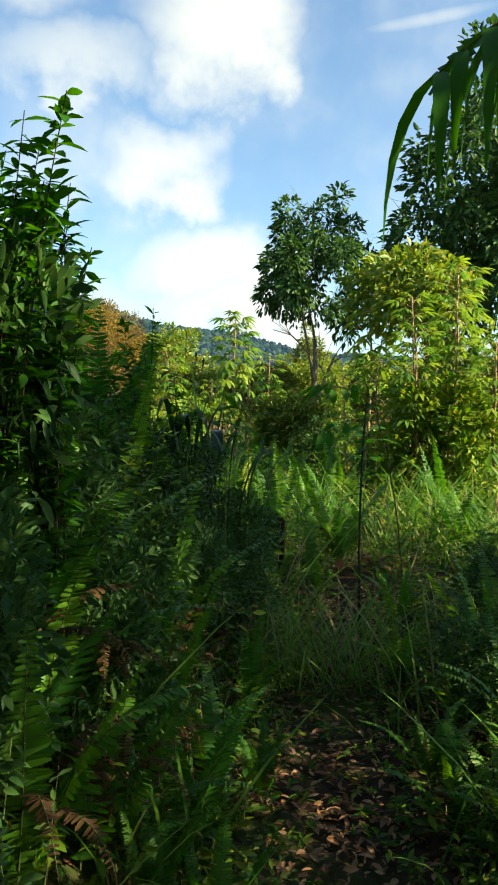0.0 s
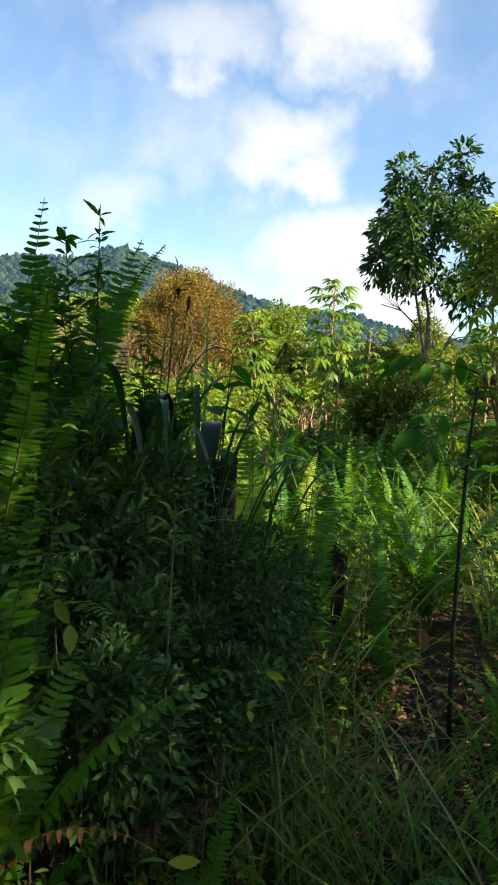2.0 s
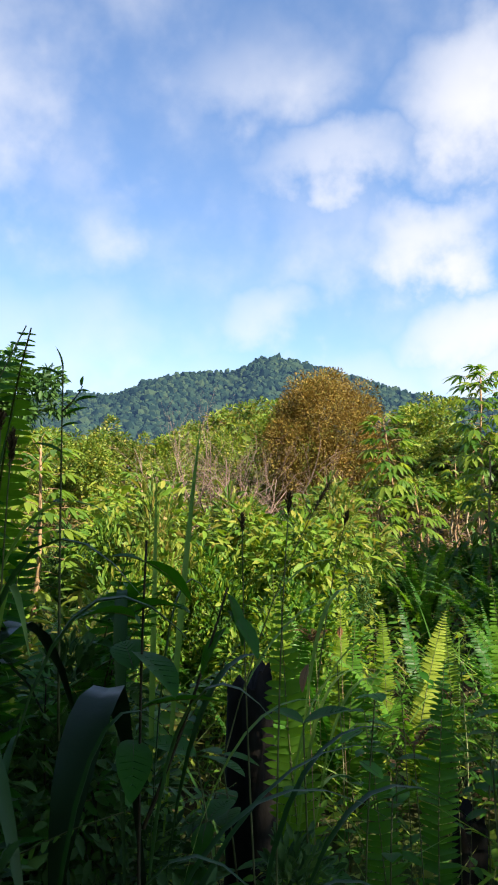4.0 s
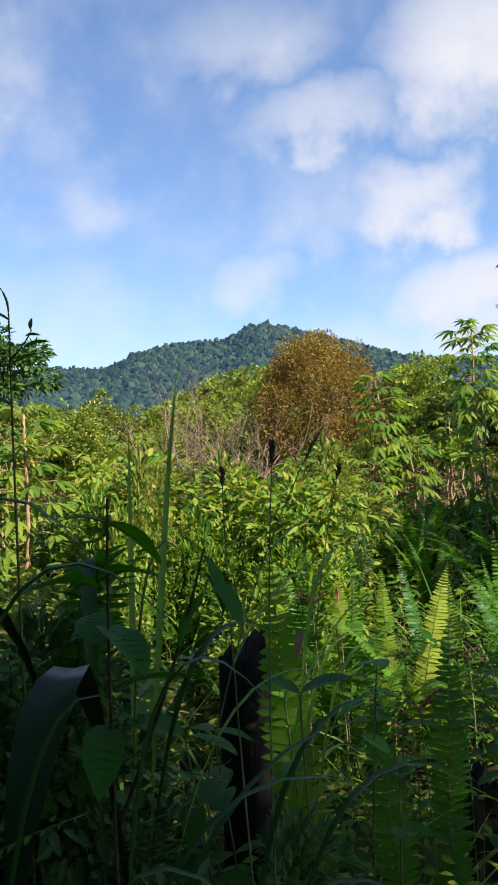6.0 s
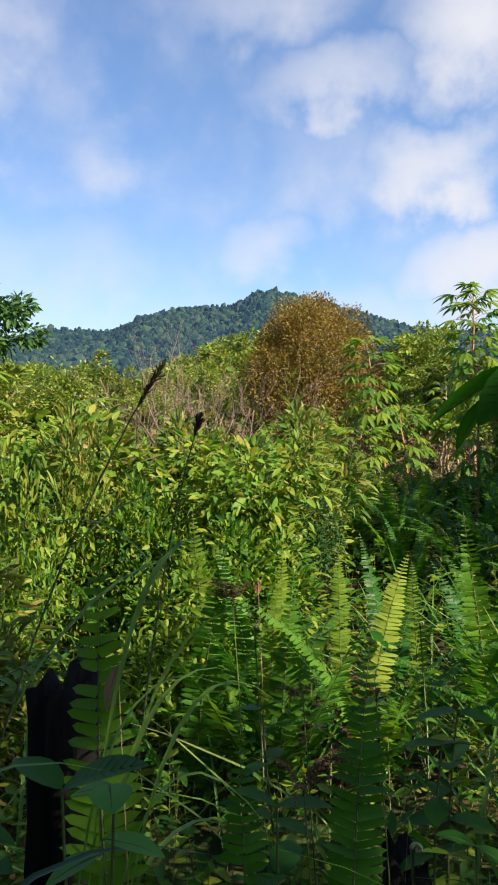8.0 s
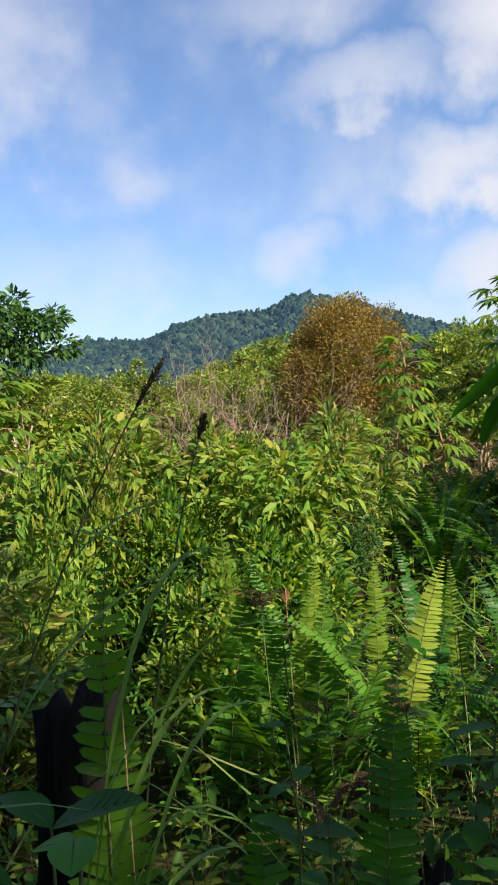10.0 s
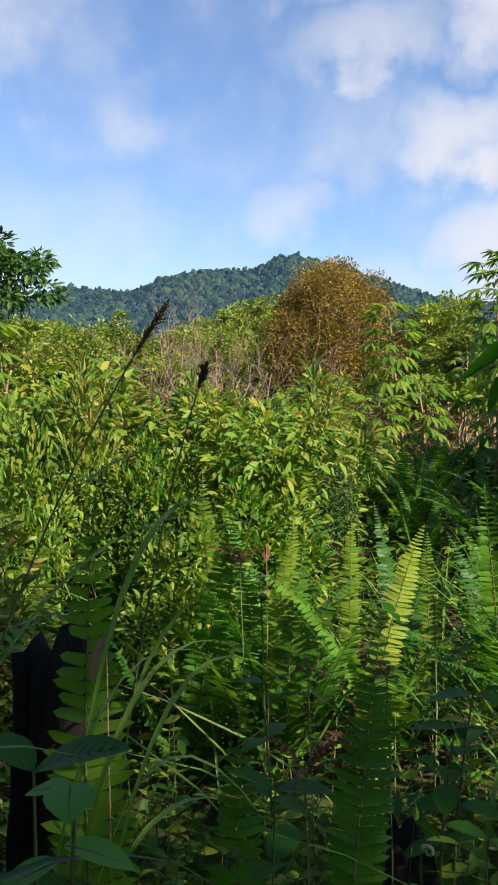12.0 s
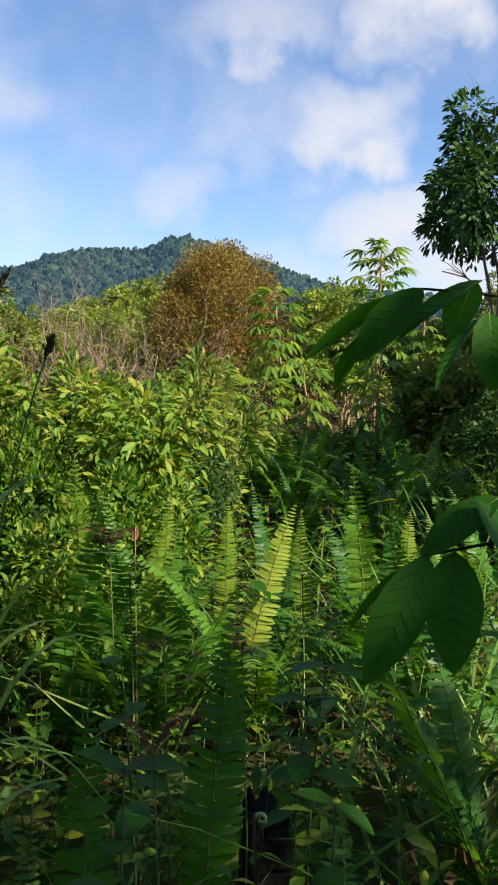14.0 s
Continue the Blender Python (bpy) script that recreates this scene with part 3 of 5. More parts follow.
def cassava(x, y, h, seed, top=0.45, lean=(0, 0), scale=1.0, leaves=34, branch=False):
    rng = np.random.default_rng(seed)
    t = thing("cassava_plant", "slender cassava plant with bare tan stem and palmate leaves", "plant", group="cassava plants")
    b = Build()
    pts = [(lean[0] * s * h, lean[1] * s * h, s * h - 0.05) for s in np.linspace(0, 1, 7)]
    pts = [(p[0] + rng.normal(0, 0.012), p[1] + rng.normal(0, 0.012), p[2]) for p in pts]
    b.tube(pts, list(np.linspace(0.024, 0.009, 7) * scale), G["stem_tan"], 6)
    part("stem", b, t, "bare tan woody stem with leaf scars")
    for k in range(leaves):
        s = 1 - top * (k / leaves) ** 1.1
        i = min(5, int(s * 6))
        f = s * 6 - i
        p = Vector(pts[i]).lerp(Vector(pts[i + 1]), f)
        a = k * 137.5 + rng.uniform(-20, 20)
        up = 35 - 60 * (k / leaves) + rng.uniform(-12, 12)
        sc = scale * rng.uniform(0.75, 1.15) * (0.6 + 0.4 * min(1, k / 5))
        part("leaf", CASS_LEAF, t, m=Matrix.Translation(p) @ pose(0, 0, 0, 0, 0, a) @ pose(0, 0, 0, up, 0, 0) @ Matrix.Scale(sc, 4))
    put(t, x, y)


cassava(-1.37, 15.4, 2.5, 81, 0.42, (-0.10, 0), 1.25, 52)
cassava(-1.05, 15.5, 1.5, 82, 0.45, (-0.12, 0), 1.25, 30)
cassava(-0.4, 17.5, 3.3, 83, 0.45, (0.03, 0), 1.5, 60)
cassava(-0.95, 18.4, 1.9, 84, 0.2, (0.05, 0), 1.0, 14)
cassava(-2.15, 14.2, 1.45, 85, 0.3, (0.0, 0), 1.15, 40)
cassava(-2.5, 14.4, 1.35, 86, 0.3, (-0.1, 0), 1.1, 34)
cassava(-1.75, 14.8, 1.3, 87, 0.3, (0.1, 0), 1.0, 30)
cassava(1.9, 12.6, 3.3, 88, 0.45, (0.02, 0), 1.25, 40)
cassava(2.75, 11.0, 3.3, 89, 0.3, (0.05, 0), 1.3, 44)
for i, (x, y, h) in enumerate(((2.05, 9.6, 2.35), (2.6, 9.9, 2.75), (1.75, 10.5, 2.1), (2.9, 9.4, 2.2), (2.3, 10.6, 2.9), (3.3, 10.4, 2.5), (1.45, 11.4, 1.9))):
    cassava(x, y, h, 130 + i, 0.8, (0.06 * math.sin(3 * i), 0), 0.95, 70)
cassava(0.3, 15.8, 2.4, 90, 0.5, (0.05, 0), 1.0, 34)
cassava(-0.1, 13.4, 1.9, 91, 0.6, (0.05, 0), 1.0, 34)
for i in range(11):
    cassava(-3.6 - 0.42 * i + 0.5 * math.sin(7 * i), 10.4 + 1.1 * math.sin(3.7 * i + 1) + 0.1 * i, 1.75 + 0.5 * math.sin(2.3 * i), 100 + i, 0.7, (0.09 * math.sin(2.1 * i), 0), 1.2, 40)


def pole_sapling(x, y, h, seed, lean):
    """A bare thin trunk with a small leafy head, and a few dry twigs low down."""
    rng = np.random.default_rng(seed)
    t = thing("sapling", "slender bare sapling trunk with a small leafy head", "sapling", group="slender saplings")
    pts = [(lean * h * u + rng.normal(0, 0.02), rng.normal(0, 0.02), h * u - 0.05) for u in np.linspace(0, 1, 7)]
    b = Build()
    b.tube(pts, list(np.linspace(0.03, 0.012, 7)), G["stem_tan" if seed % 3 else "bark_pale"], 6)
    part("trunk", b, t)
    tw = Build()
    for k in range(7):
        p = Vector(pts[1 + k % 5])
        a = rng.uniform(0, 6.28)
        e = p + Vector((math.cos(a), math.sin(a), rng.uniform(0.2, 0.9))) * rng.uniform(0.2, 0.5)
        tw.tube([tuple(p), tuple(p.lerp(e, 0.5) + Vector((0, 0, 0.04))), tuple(e)], [0.007, 0.005, 0.002], G["dead"], 4)
    part("twigs", tw, t, "thin dry twigs")
    c = Build()
    crown_shell(c, rng, 130, (0.28, 0.28, 0.22), pts[-1], 0.13, LEAF, G["forest" if seed % 2 else "yellow"], 14, 0.4, 0.5, -0.8, 0.35)
    part("crown", c, t)
    put(t, x, y)


rng_p = np.random.default_rng(19)
for i in range(26):
    pole_sapling(rng_p.uniform(-3.1, 2.2), rng_p.uniform(15.8, 18.6), rng_p.uniform(0.95, 1.45), 1200 + i, rng_p.normal(0, 0.07))


# ---- ferns ----
def frond_mesh(name, length, width, pairs, arch, mat, seed, twist=0.25, taper=0.5):
    """One sword-fern frond: a thin arching stalk with two rows of narrow leaflets."""
    rng = np.random.default_rng(seed)
    b = Build()
    s = np.linspace(0, 1, 15)
    ang = radians(88) - arch * s ** 1.6
    dl = length / 14
    y = np.concatenate([[0], np.cumsum(np.cos(ang[:-1]) * dl)])
    z = np.concatenate([[0], np.cumsum(np.sin(ang[:-1]) * dl)])
    x = 0.02 * length * np.sin(s * 3 + seed)
    pts = np.stack([x, y, z], 1)
    b.tube(pts.tolist(), (0.0035 * (1 - 0.75 * s)).tolist(), G["stem"], 4)
    u = 0.14 + 0.855 * (np.arange(pairs) + 0.5) / pairs
    prof = np.clip(np.minimum((u - 0.08) / 0.16, 1), 0, 1) * np.clip((1.02 - u) / taper, 0.08, 1) ** 0.8
    P = np.stack([np.interp(u, s, pts[:, k]) for k in range(3)], 1)
    A = np.interp(u, s, ang)
    T = np.stack([0 * A, np.cos(A), np.sin(A)], 1)
    Nn = np.stack([0 * A, -np.sin(A), np.cos(A)], 1)
    tmpl = leaf_shape(0.2, 0.02, 0.12, ((0.04, 1.0), (0.3, 1.0), (0.78, 0.8)))
    for side in (-1, 1):
        d = np.array([side, 0, 0]) + 0.22 * T - Nn * rng.uniform(-0.1, twist, pairs)[:, None] + rng.normal(0, 0.05, (pairs, 3))
        d /= np.linalg.norm(d, axis=1, keepdims=True)
        nz = Nn + 0.25 * rng.normal(0, 1, (pairs, 1)) * T
        xx = np.cross(d, nz)
        xx /= np.linalg.norm(xx, axis=1, keepdims=True)
        zz = np.cross(xx, d)
        L = width / 2 * prof * rng.uniform(0.88, 1.08, pairs)
        W = length * 0.86 / pairs / 0.2 * 1.0
        M = np.stack([xx * np.minimum(W * 0.94, L * 1.8)[:, None], d * L[:, None], zz * L[:, None]], 2)
        keep = rng.uniform(0, 1, pairs) > 0.03
        b.scatter(tmpl, M[keep], P[keep], mat)
    return b.mesh(name)


FRONDS = [frond_mesh("frond", 1.0, 0.15, 46, a, G["fern"], i) for i, a in enumerate((0.5, 0.9, 1.3, 1.7, 0.25))]
FRONDS_TALL = [frond_mesh("frond", 1.0, 0.112, 88, a, G["fern"], 40 + i) for i, a in enumerate((0.5, 0.9, 1.3, 1.7, 0.3))]
FROND_DRY = [frond_mesh("frond", 0.8, 0.12, 28, a, G["fern_dry"], 30 + i, 0.9) for i, a in enumerate((2.2, 2.7))]


def fern(x, y, seed, size=1.0, fronds=8, dry=1, dz=0.0, spread=24):
    rng = np.random.default_rng(seed)
    t = thing("fern", "sword fern with arching green fronds", "fern", group="sword ferns")
    a0 = rng.uniform(0, 360)
    for k in range(fronds):
        i = rng.integers(0, 5)
        m = pose(0, 0, 0, 0, 0, a0 + k * 360 / fronds + rng.uniform(-20, 20)) @ pose(0, 0, 0, -rng.uniform(2, spread), 0, rng.uniform(-25, 25)) @ Matrix.Scale(size * rng.uniform(0.7, 1.1), 4)
        part("frond", FRONDS[i], t, m=m)
    for k in range(dry):
        part("frond", FROND_DRY[k % 2], t, "withered brown frond", pose(0, 0, 0, 0, 0, rng.uniform(0, 360)) @ Matrix.Scale(size * 0.8, 4))
    put(t, x, y, dz=dz)
    return t


def lone_frond(x, y, foot, tip_turn, size, lean, kind=0, seed=0, side=0):
    """A fern whose one tall frond stands clear of the weeds; foot is its height above the ground."""
    t = thing("fern", "tall sword fern frond lit yellow-green standing above weeds", "fern", group="sword ferns")
    part("frond", (FRONDS_TALL if size > 1.28 else FRONDS)[kind], t, m=pose(0, 0, 0, 0, 0, tip_turn) @ pose(0, 0, 0, -lean, side, 0) @ Matrix.Scale(size, 4))
    rng = np.random.default_rng(seed)
    for k in range(3):
        part("frond", FRONDS[rng.integers(0, 5)], t, m=pose(0, 0, 0, 0, 0, rng.uniform(0, 360)) @ pose(0, 0, 0, -20, 0, 0) @ Matrix.Scale(size * 0.7, 4))
    t.matrix_basis = pose(x, y, gz(x, y) + foot)
    return t


# ferns beside the path, then ferns in the clearing
rng_v = np.random.default_rng(5)
BEDS = [(-0.62, 2.3, 1.15), (-0.75, 2.9, 1.25), (-0.55, 1.75, 0.95), (-0.95, 2.0, 1.2), (-0.42, 3.35, 1.1), (-0.75, 3.7, 1.2), (-1.1, 3.2, 1.3), (-0.35, 2.75, 0.8), (-1.35, 2.6, 1.3),
        (1.05, 2.9, 0.8), (1.25, 3.8, 0.9), (1.0, 2.2, 0.6), (1.45, 4.6, 0.9), (1.5, 3.1, 1.0), (-0.85, 4.5, 1.3), (-1.15, 5.0, 1.35), (-1.4, 4.1, 1.3), (-0.75, 5.3, 1.0)]
for i, (x, y, s) in enumerate(BEDS):
    fern(x, y, 200 + i, s, 9, 2 if i < 9 else 1)
FIELD = [(-0.1, 7.5), (-0.45, 7.3), (-0.65, 7.7), (0.35, 7.9), (0.6, 8.4), (-0.2, 8.6), (0.9, 8.9), (0.2, 9.3), (0.7, 9.8), (1.2, 9.6), (-0.4, 10.4), (0.4, 10.6), (1.0, 10.8), (0.0, 11.5),
         (-1.6, 8.4), (-2.4, 8.0), (-1.2, 9.6), (0.7, 11.8), (-0.7, 12.2), (1.5, 11.6), (0.2, 12.8), (-2.0, 11.2), (-3.0, 9.4), (1.6, 8.0), (1.9, 7.0), (2.2, 8.8), (0.9, 7.0), (0.75, 6.5)]
for i, (x, y) in enumerate(FIELD):
    fern(x, y, 300 + i, rng_v.uniform(0.8, 1.1), 8, 1 if i % 3 == 0 else 0)
FRONDS_UP = [frond_mesh("frond", 1.0, 0.118, 56, a, G["fern"], 60 + i, 0.15, 0.3) for i, a in enumerate((0.3, 0.6, 0.9))]


# fronds with sunlight painted in as yellow, for ferns out in the clearing
FRONDS_SUNLIT = [frond_mesh("frond", 1.0, 0.125, 54, a, G["fern_sunlit"], 70 + i, 0.15, 0.34) for i, a in enumerate((0.3, 0.7))]


def frond_to(root, tip, kind=0, seed=0, low=2, meshes=None):
    """A fern rooted at a spot of the ground whose tallest frond reaches the tip; shorter fronds round it."""
    t = thing("fern", "tall sword fern frond lit yellow-green standing above weeds", "fern", group="sword ferns")
    z = gz(*root) - 0.01
    reach = Vector((tip[0] - root[0], tip[1] - root[1], tip[2] - z))
    me = (meshes or FRONDS_UP)[kind]
    ends = [v.co.copy() for v in me.vertices]
    chord = max(ends, key=lambda c: c.length)
    m = chord.rotation_difference(reach).to_matrix().to_4x4() @ Matrix.Scale(reach.length / chord.length, 4)
    part("frond", me, t, m=m)
    rng = np.random.default_rng(seed)
    for k in range(low):
        part("frond", FRONDS[rng.integers(0, 5)], t, m=pose(0, 0, 0, 0, 0, rng.uniform(0, 360)) @ pose(0, 0, 0, -rng.uniform(15, 40), 0, 0) @ Matrix.Scale(reach.length * 0.6, 4))
    t.matrix_basis = Matrix.Translation((root[0], root[1], z))


for i, (root, tip, kind) in enumerate((((0.0, 5.55), (-0.225, 5.773, 1.503), 0), ((0.18, 5.9), (0.183, 6.15, 1.24), 0), ((-0.2, 7.38), (0.02, 7.75, 1.17), 1), ((-0.4, 8.1), (-0.445, 8.46, 1.07), 0),
                                       ((-0.57, 7.7), (-0.58, 7.95, 1.17), 0), ((-0.76, 7.5), (-0.842, 7.55, 1.37), 0), ((0.24, 7.8), (0.26, 7.9, 1.08), 0), ((0.16, 5.7), (0.0, 5.85, 1.145), 1),
                                       ((0.5, 5.7), (0.425, 5.83, 0.96), 1), ((-0.5, 7.4), (-0.48, 7.6, 1.1), 1), ((-0.02, 8.0), (-0.05, 8.3, 1.05), 0), ((0.42, 8.2), (0.45, 8.5, 1.05), 1),
                                       ((-0.95, 4.7), (-0.57, 5.06, 2.16), 0), ((-0.97, 4.93), (-0.912, 4.89, 2.28), 0), ((-0.83, 5.25), (-0.943, 5.376, 1.85), 1), ((-0.75, 5.05), (-0.7, 5.3, 1.75), 1))):
    frond_to(root, tip, kind, 1300 + i, 2, FRONDS_SUNLIT if root[1] > 6.5 else None)
lone_frond(-0.75, 7.2, 0.0, 200, 1.15, 0, 0, 7, -10)
lone_frond(0.3, 7.8, 0.0, 190, 1.1, 0, 4, 8, 3)
lone_frond(0.55, 7.6, 0.0, 180, 1.05, 0, 0, 9, 8)


# ---- weeds: a bed of small-leaved plants ----
def weed_bed(name, label, region, density, hmin, hmax, leaf, mat, seed, pairs=6, template=LEAF, clear=0.2, stem="stem"):
    rng = np.random.default_rng(seed)
    x0, x1, y0, y1 = region
    n = int((x1 - x0) * (y1 - y0) * density)
    x, y = rng.uniform(x0, x1, n), rng.uniform(y0, y1, n)
    ok = np.abs(x - path_x(y)) > clear + rng.uniform(0, 0.25, n)
    ok |= (y > 5.4) & (np.abs(x - path_x(y)) > 0.12)
    x, y = x[ok], y[ok]
    n = len(x)
    z = ground_z(x, y)
    clump = np.array([noise.noise(Vector((a * 0.9, b * 0.9, seed))) for a, b in zip(x, y)])
    h = np.clip(rng.uniform(hmin, hmax, n) * (1 + 1.0 * clump), hmin * 0.5, hmax * 1.4)
    edge = np.clip((np.abs(x - path_x(y)) - clear) / 0.5, 0.25, 1)
    h = np.where(y < 5.6, h * edge, h)
    lean = rng.normal(0, 0.16, (n, 2))
    b = Build()
    base = np.stack([x, y, z], 1)
    top = base + np.stack([lean[:, 0] * h, lean[:, 1] * h, h], 1)
    # thin three-sided stems
    st = np.array([(0.003, 0, 0), (-0.0015, 0.0026, 0), (-0.0015, -0.0026, 0), (0, 0, 1)])
    M = np.zeros((n, 3, 3))
    M[:, 0, 0] = M[:, 1, 1] = 1
    M[:, :, 2] = top - base
    b.scatter((st, [(0, 1, 3), (1, 2, 3), (2, 0, 3)]), M, base, G[stem])
    k = pairs * 2
    s = np.tile(np.repeat(np.linspace(0.3, 1.0, pairs), 2), n)
    idx = np.repeat(np.arange(n), k)
    P = base[idx] + (top - base)[idx] * s[:, None]
    a = np.repeat(rng.uniform(0, 6.28, n), k) + np.tile(np.arange(k) * 3.1416 + np.repeat(np.arange(pairs), 2) * 1.57, n) + rng.normal(0, 0.4, n * k)
    d = np.stack([np.cos(a), np.sin(a), rng.normal(0.12, 0.35, n * k)], 1)
    size = leaf * rng.uniform(0.55, 1.3, n * k) * (1.15 - 0.45 * s)
    keep = rng.uniform(0, 1, n * k) > 0.12
    b.scatter(template, (frames_from(d, rng.normal(0, 0.45, n * k)) * size[:, None, None])[keep], P[keep], G[mat])
    return tagged(new(name, b.mesh(name)), label, "undergrowth", kind="stuff")


weed_bed("undergrowth", "dense bed of leafy green weeds in the clearing", (-2.6, 2.6, 5.4, 9.0), 50, 0.18, 0.56, 0.07, "weed", 401)
weed_bed("undergrowth", "dense bed of leafy weeds in the far clearing", (-7, 4, 9.0, 16.5), 24, 0.25, 0.75, 0.11, "weed", 402, 5)
weed_bed("undergrowth", "green weeds round the cassava stems", (-4, 3, 12.0, 15.6), 30, 0.2, 0.45, 0.1, "weed", 412, 5)
weed_bed("undergrowth", "dry brownish scrub below the slender trunks", (-5, 4, 15.4, 19.5), 20, 0.2, 0.5, 0.12, "scrub", 413, 6)
weed_bed("undergrowth", "tangled shaded weeds along the path's edge", (-2.2, 0.3, 0.9, 5.4), 60, 0.35, 1.0, 0.07, "weed", 403)
weed_bed("undergrowth", "low shaded weeds beside the trodden path", (0.3, 2.6, 1.0, 5.4), 80, 0.25, 0.65, 0.065, "weed", 404)
weed_bed("undergrowth", "tall leafy weeds beyond the ferns", (-6.5, -1.6, 8.8, 13.2), 6, 0.7, 1.2, 0.12, "yellow", 405, 8, LEAF_SLIM)
weed_bed("undergrowth", "broad-leaved seedlings among the weeds", (-2.6, 2.4, 5.2, 8.5), 6, 0.3, 0.6, 0.08, "broad", 406, 5, LEAF_WIDE)
weed_bed("undergrowth", "waist-high bushes at the forest's edge", (-16, 9, 18.6, 24.0), 6, 0.6, 1.3, 0.17, "scrub", 407, 8)
weed_bed("undergrowth", "leafy bushes below the dead shrubs", (-14, -2.4, 13.0, 17.6), 9, 0.25, 0.8, 0.13, "forest", 409, 7)
weed_bed("undergrowth", "low bushes under the forest trees", (-34, 22, 24.0, 50.0), 1.2, 1.0, 2.6, 0.5, "forest", 408, 8)

weed_bed("undergrowth", "shaded weeds under the trees beside the bank", (-9, -2.4, -4, 9.0), 14, 0.3, 1.0, 0.11, "weed", 421, 5)
weed_bed("undergrowth", "shaded weeds under the trees beside the trodden path", (2.6, 9, -4, 16.0), 14, 0.3, 1.0, 0.11, "weed", 422, 5)
weed_bed("undergrowth", "shaded weeds beside the path in deep shade", (-2.4, 2.6, -4, 0.9), 26, 0.3, 0.7, 0.09, "weed", 423, 5)


# ---- grass ----
def grass_bed(name, label, region, density, hmin, hmax, seed, wide=1.0, mat="grass", clear=0.2):
    rng = np.random.default_rng(seed)
    x0, x1, y0, y1 = region
    n = int((x1 - x0) * (y1 - y0) * density)
    x, y = rng.uniform(x0, x1, n), rng.uniform(y0, y1, n)
    c = np.array([noise.noise(Vector((a * 1.6, b * 1.6, seed))) for a, b in zip(x, y)])
    ok = (c > -0.12) & (np.abs(x - path_x(y)) > clear)
    x, y = x[ok], y[ok]
    n = len(x)
    P = np.stack([x, y, ground_z(x, y)], 1)
    a = rng.uniform(0, 6.28, n)
    d = np.stack([np.cos(a) * 0.55, np.sin(a) * 0.55, rng.uniform(0.8, 2.0, n)], 1)
    L = rng.uniform(hmin, hmax, n)
    M = frames_from(d, rng.normal(0, 0.4, n)) * L[:, None, None]
    M[:, :, 0] *= wide
    b = Build()
    b.scatter(BLADE, M, P, G[mat])
    return tagged(new(name, b.mesh(name)), label, "grass", kind="stuff")


grass_bed("grass", "long bright grass blades in a sunlit patch", (0.45, 2.6, 6.2, 9.6), 190, 0.5, 1.0, 501, 1.0)
grass_bed("grass", "tuft of grass blades on the path's verge", (0.08, 0.68, 3.95, 4.95), 620, 0.2, 0.6, 502, 1.0, clear=0.0)
grass_bed("grass", "scattered long grass blades among weeds", (-2.6, 0.4, 4.6, 9.0), 34, 0.5, 0.95, 503, 0.9)
grass_bed("grass", "shaded grass along the path", (-1.8, 2.0, 0.6, 5.2), 40, 0.25, 0.8, 504, 1.0)
weed_bed("undergrowth", "tiny creeping weeds on the trodden path", (-0.3, 1.6, 0.8, 5.6), 170, 0.05, 0.26, 0.045, "weed", 410, 4, LEAF, 0.0)
weed_bed("undergrowth", "dense dark leafy shrubs on the path's bank", (-2.4, -0.4, 1.4, 5.4), 40, 0.4, 0.85, 0.05, "dark_tree", 411, 10, LEAF)

# low dark bushes added to deepen shade on the path's bank, small clearing bushes
BUSH = [leafy_tree(lab, 1.0, 0.5, 900 + i, mat, ls, shell=n, radii=(0.42, 0.42, 0.5), centre=(0, 0, 0.52), template=tp, trunk_r=0.012, depth=2, lumps=26, clump=0.3, thick=0.4, bottom=-0.9, name="bush", droop=0.1)
        for i, (lab, mat, ls, n, tp) in enumerate((("low dense bush with small dark leaves, added as dark filler", "dark_tree", 0.042, 5200, LEAF), ("small leafy bush with yellow-green leaves in sun", "yellow", 0.055, 2600, LEAF),
                                                   ("small leafy bush with fresh green leaves", "weed", 0.05, 3000, LEAF), ("small bush with slender olive leaves", "forest_b", 0.085, 1900, LEAF_SLIM)))]
put(BUSH[0], -0.2, 4.78, 0, 0.85, 0.9)
for i, (x, y, s, sz) in enumerate(((-0.12, 5.22, 0.75, 0.85), (-0.6, 4.3, 1.0, 1.05), (-0.35, 3.75, 0.85, 0.85), (-0.55, 3.2, 0.95, 0.95), (-0.5, 2.6, 0.8, 0.9), (-0.75, 1.7, 0.9, 1.1), (-1.1, 4.9, 1.2, 1.2), (-0.65, 5.2, 0.95, 1.0),
                                   (-1.1, 3.5, 1.2, 1.2), (-1.0, 2.6, 1.1, 1.2), (-0.1, 4.3, 0.7, 0.75), (1.15, 3.4, 0.7, 0.6), (1.3, 2.4, 0.8, 0.7), (1.5, 4.4, 0.9, 0.8), (-0.62, 1.15, 0.7, 0.9), (-0.98, 2.15, 1.15, 1.75), (-1.25, 2.75, 1.3, 1.6), (-0.85, 2.95, 0.9, 1.35), (-1.5, 5.6, 1.2, 1.1))):
    copy_at(BUSH[0], x, y, 50 * i, s, sz)
put(BUSH[1], -1.3, 9.2, 0, 1.3)
put(BUSH[2], -0.9, 8.2, 0, 1.1)
put(BUSH[3], -2.2, 9.0, 0, 1.4)
rng_b = np.random.default_rng(31)
for i in range(30):
    y = rng_b.uniform(7.0, 13.5)
    x = rng_b.uniform(-1.6 - 0.55 * (y - 6.5), -0.75 - 0.1 * (y - 6.5))
    copy_at(BUSH[1 + i % 3], x, y, rng_b.uniform(0, 360), rng_b.uniform(0.6, 1.2), rng_b.uniform(0.55, 1.55))
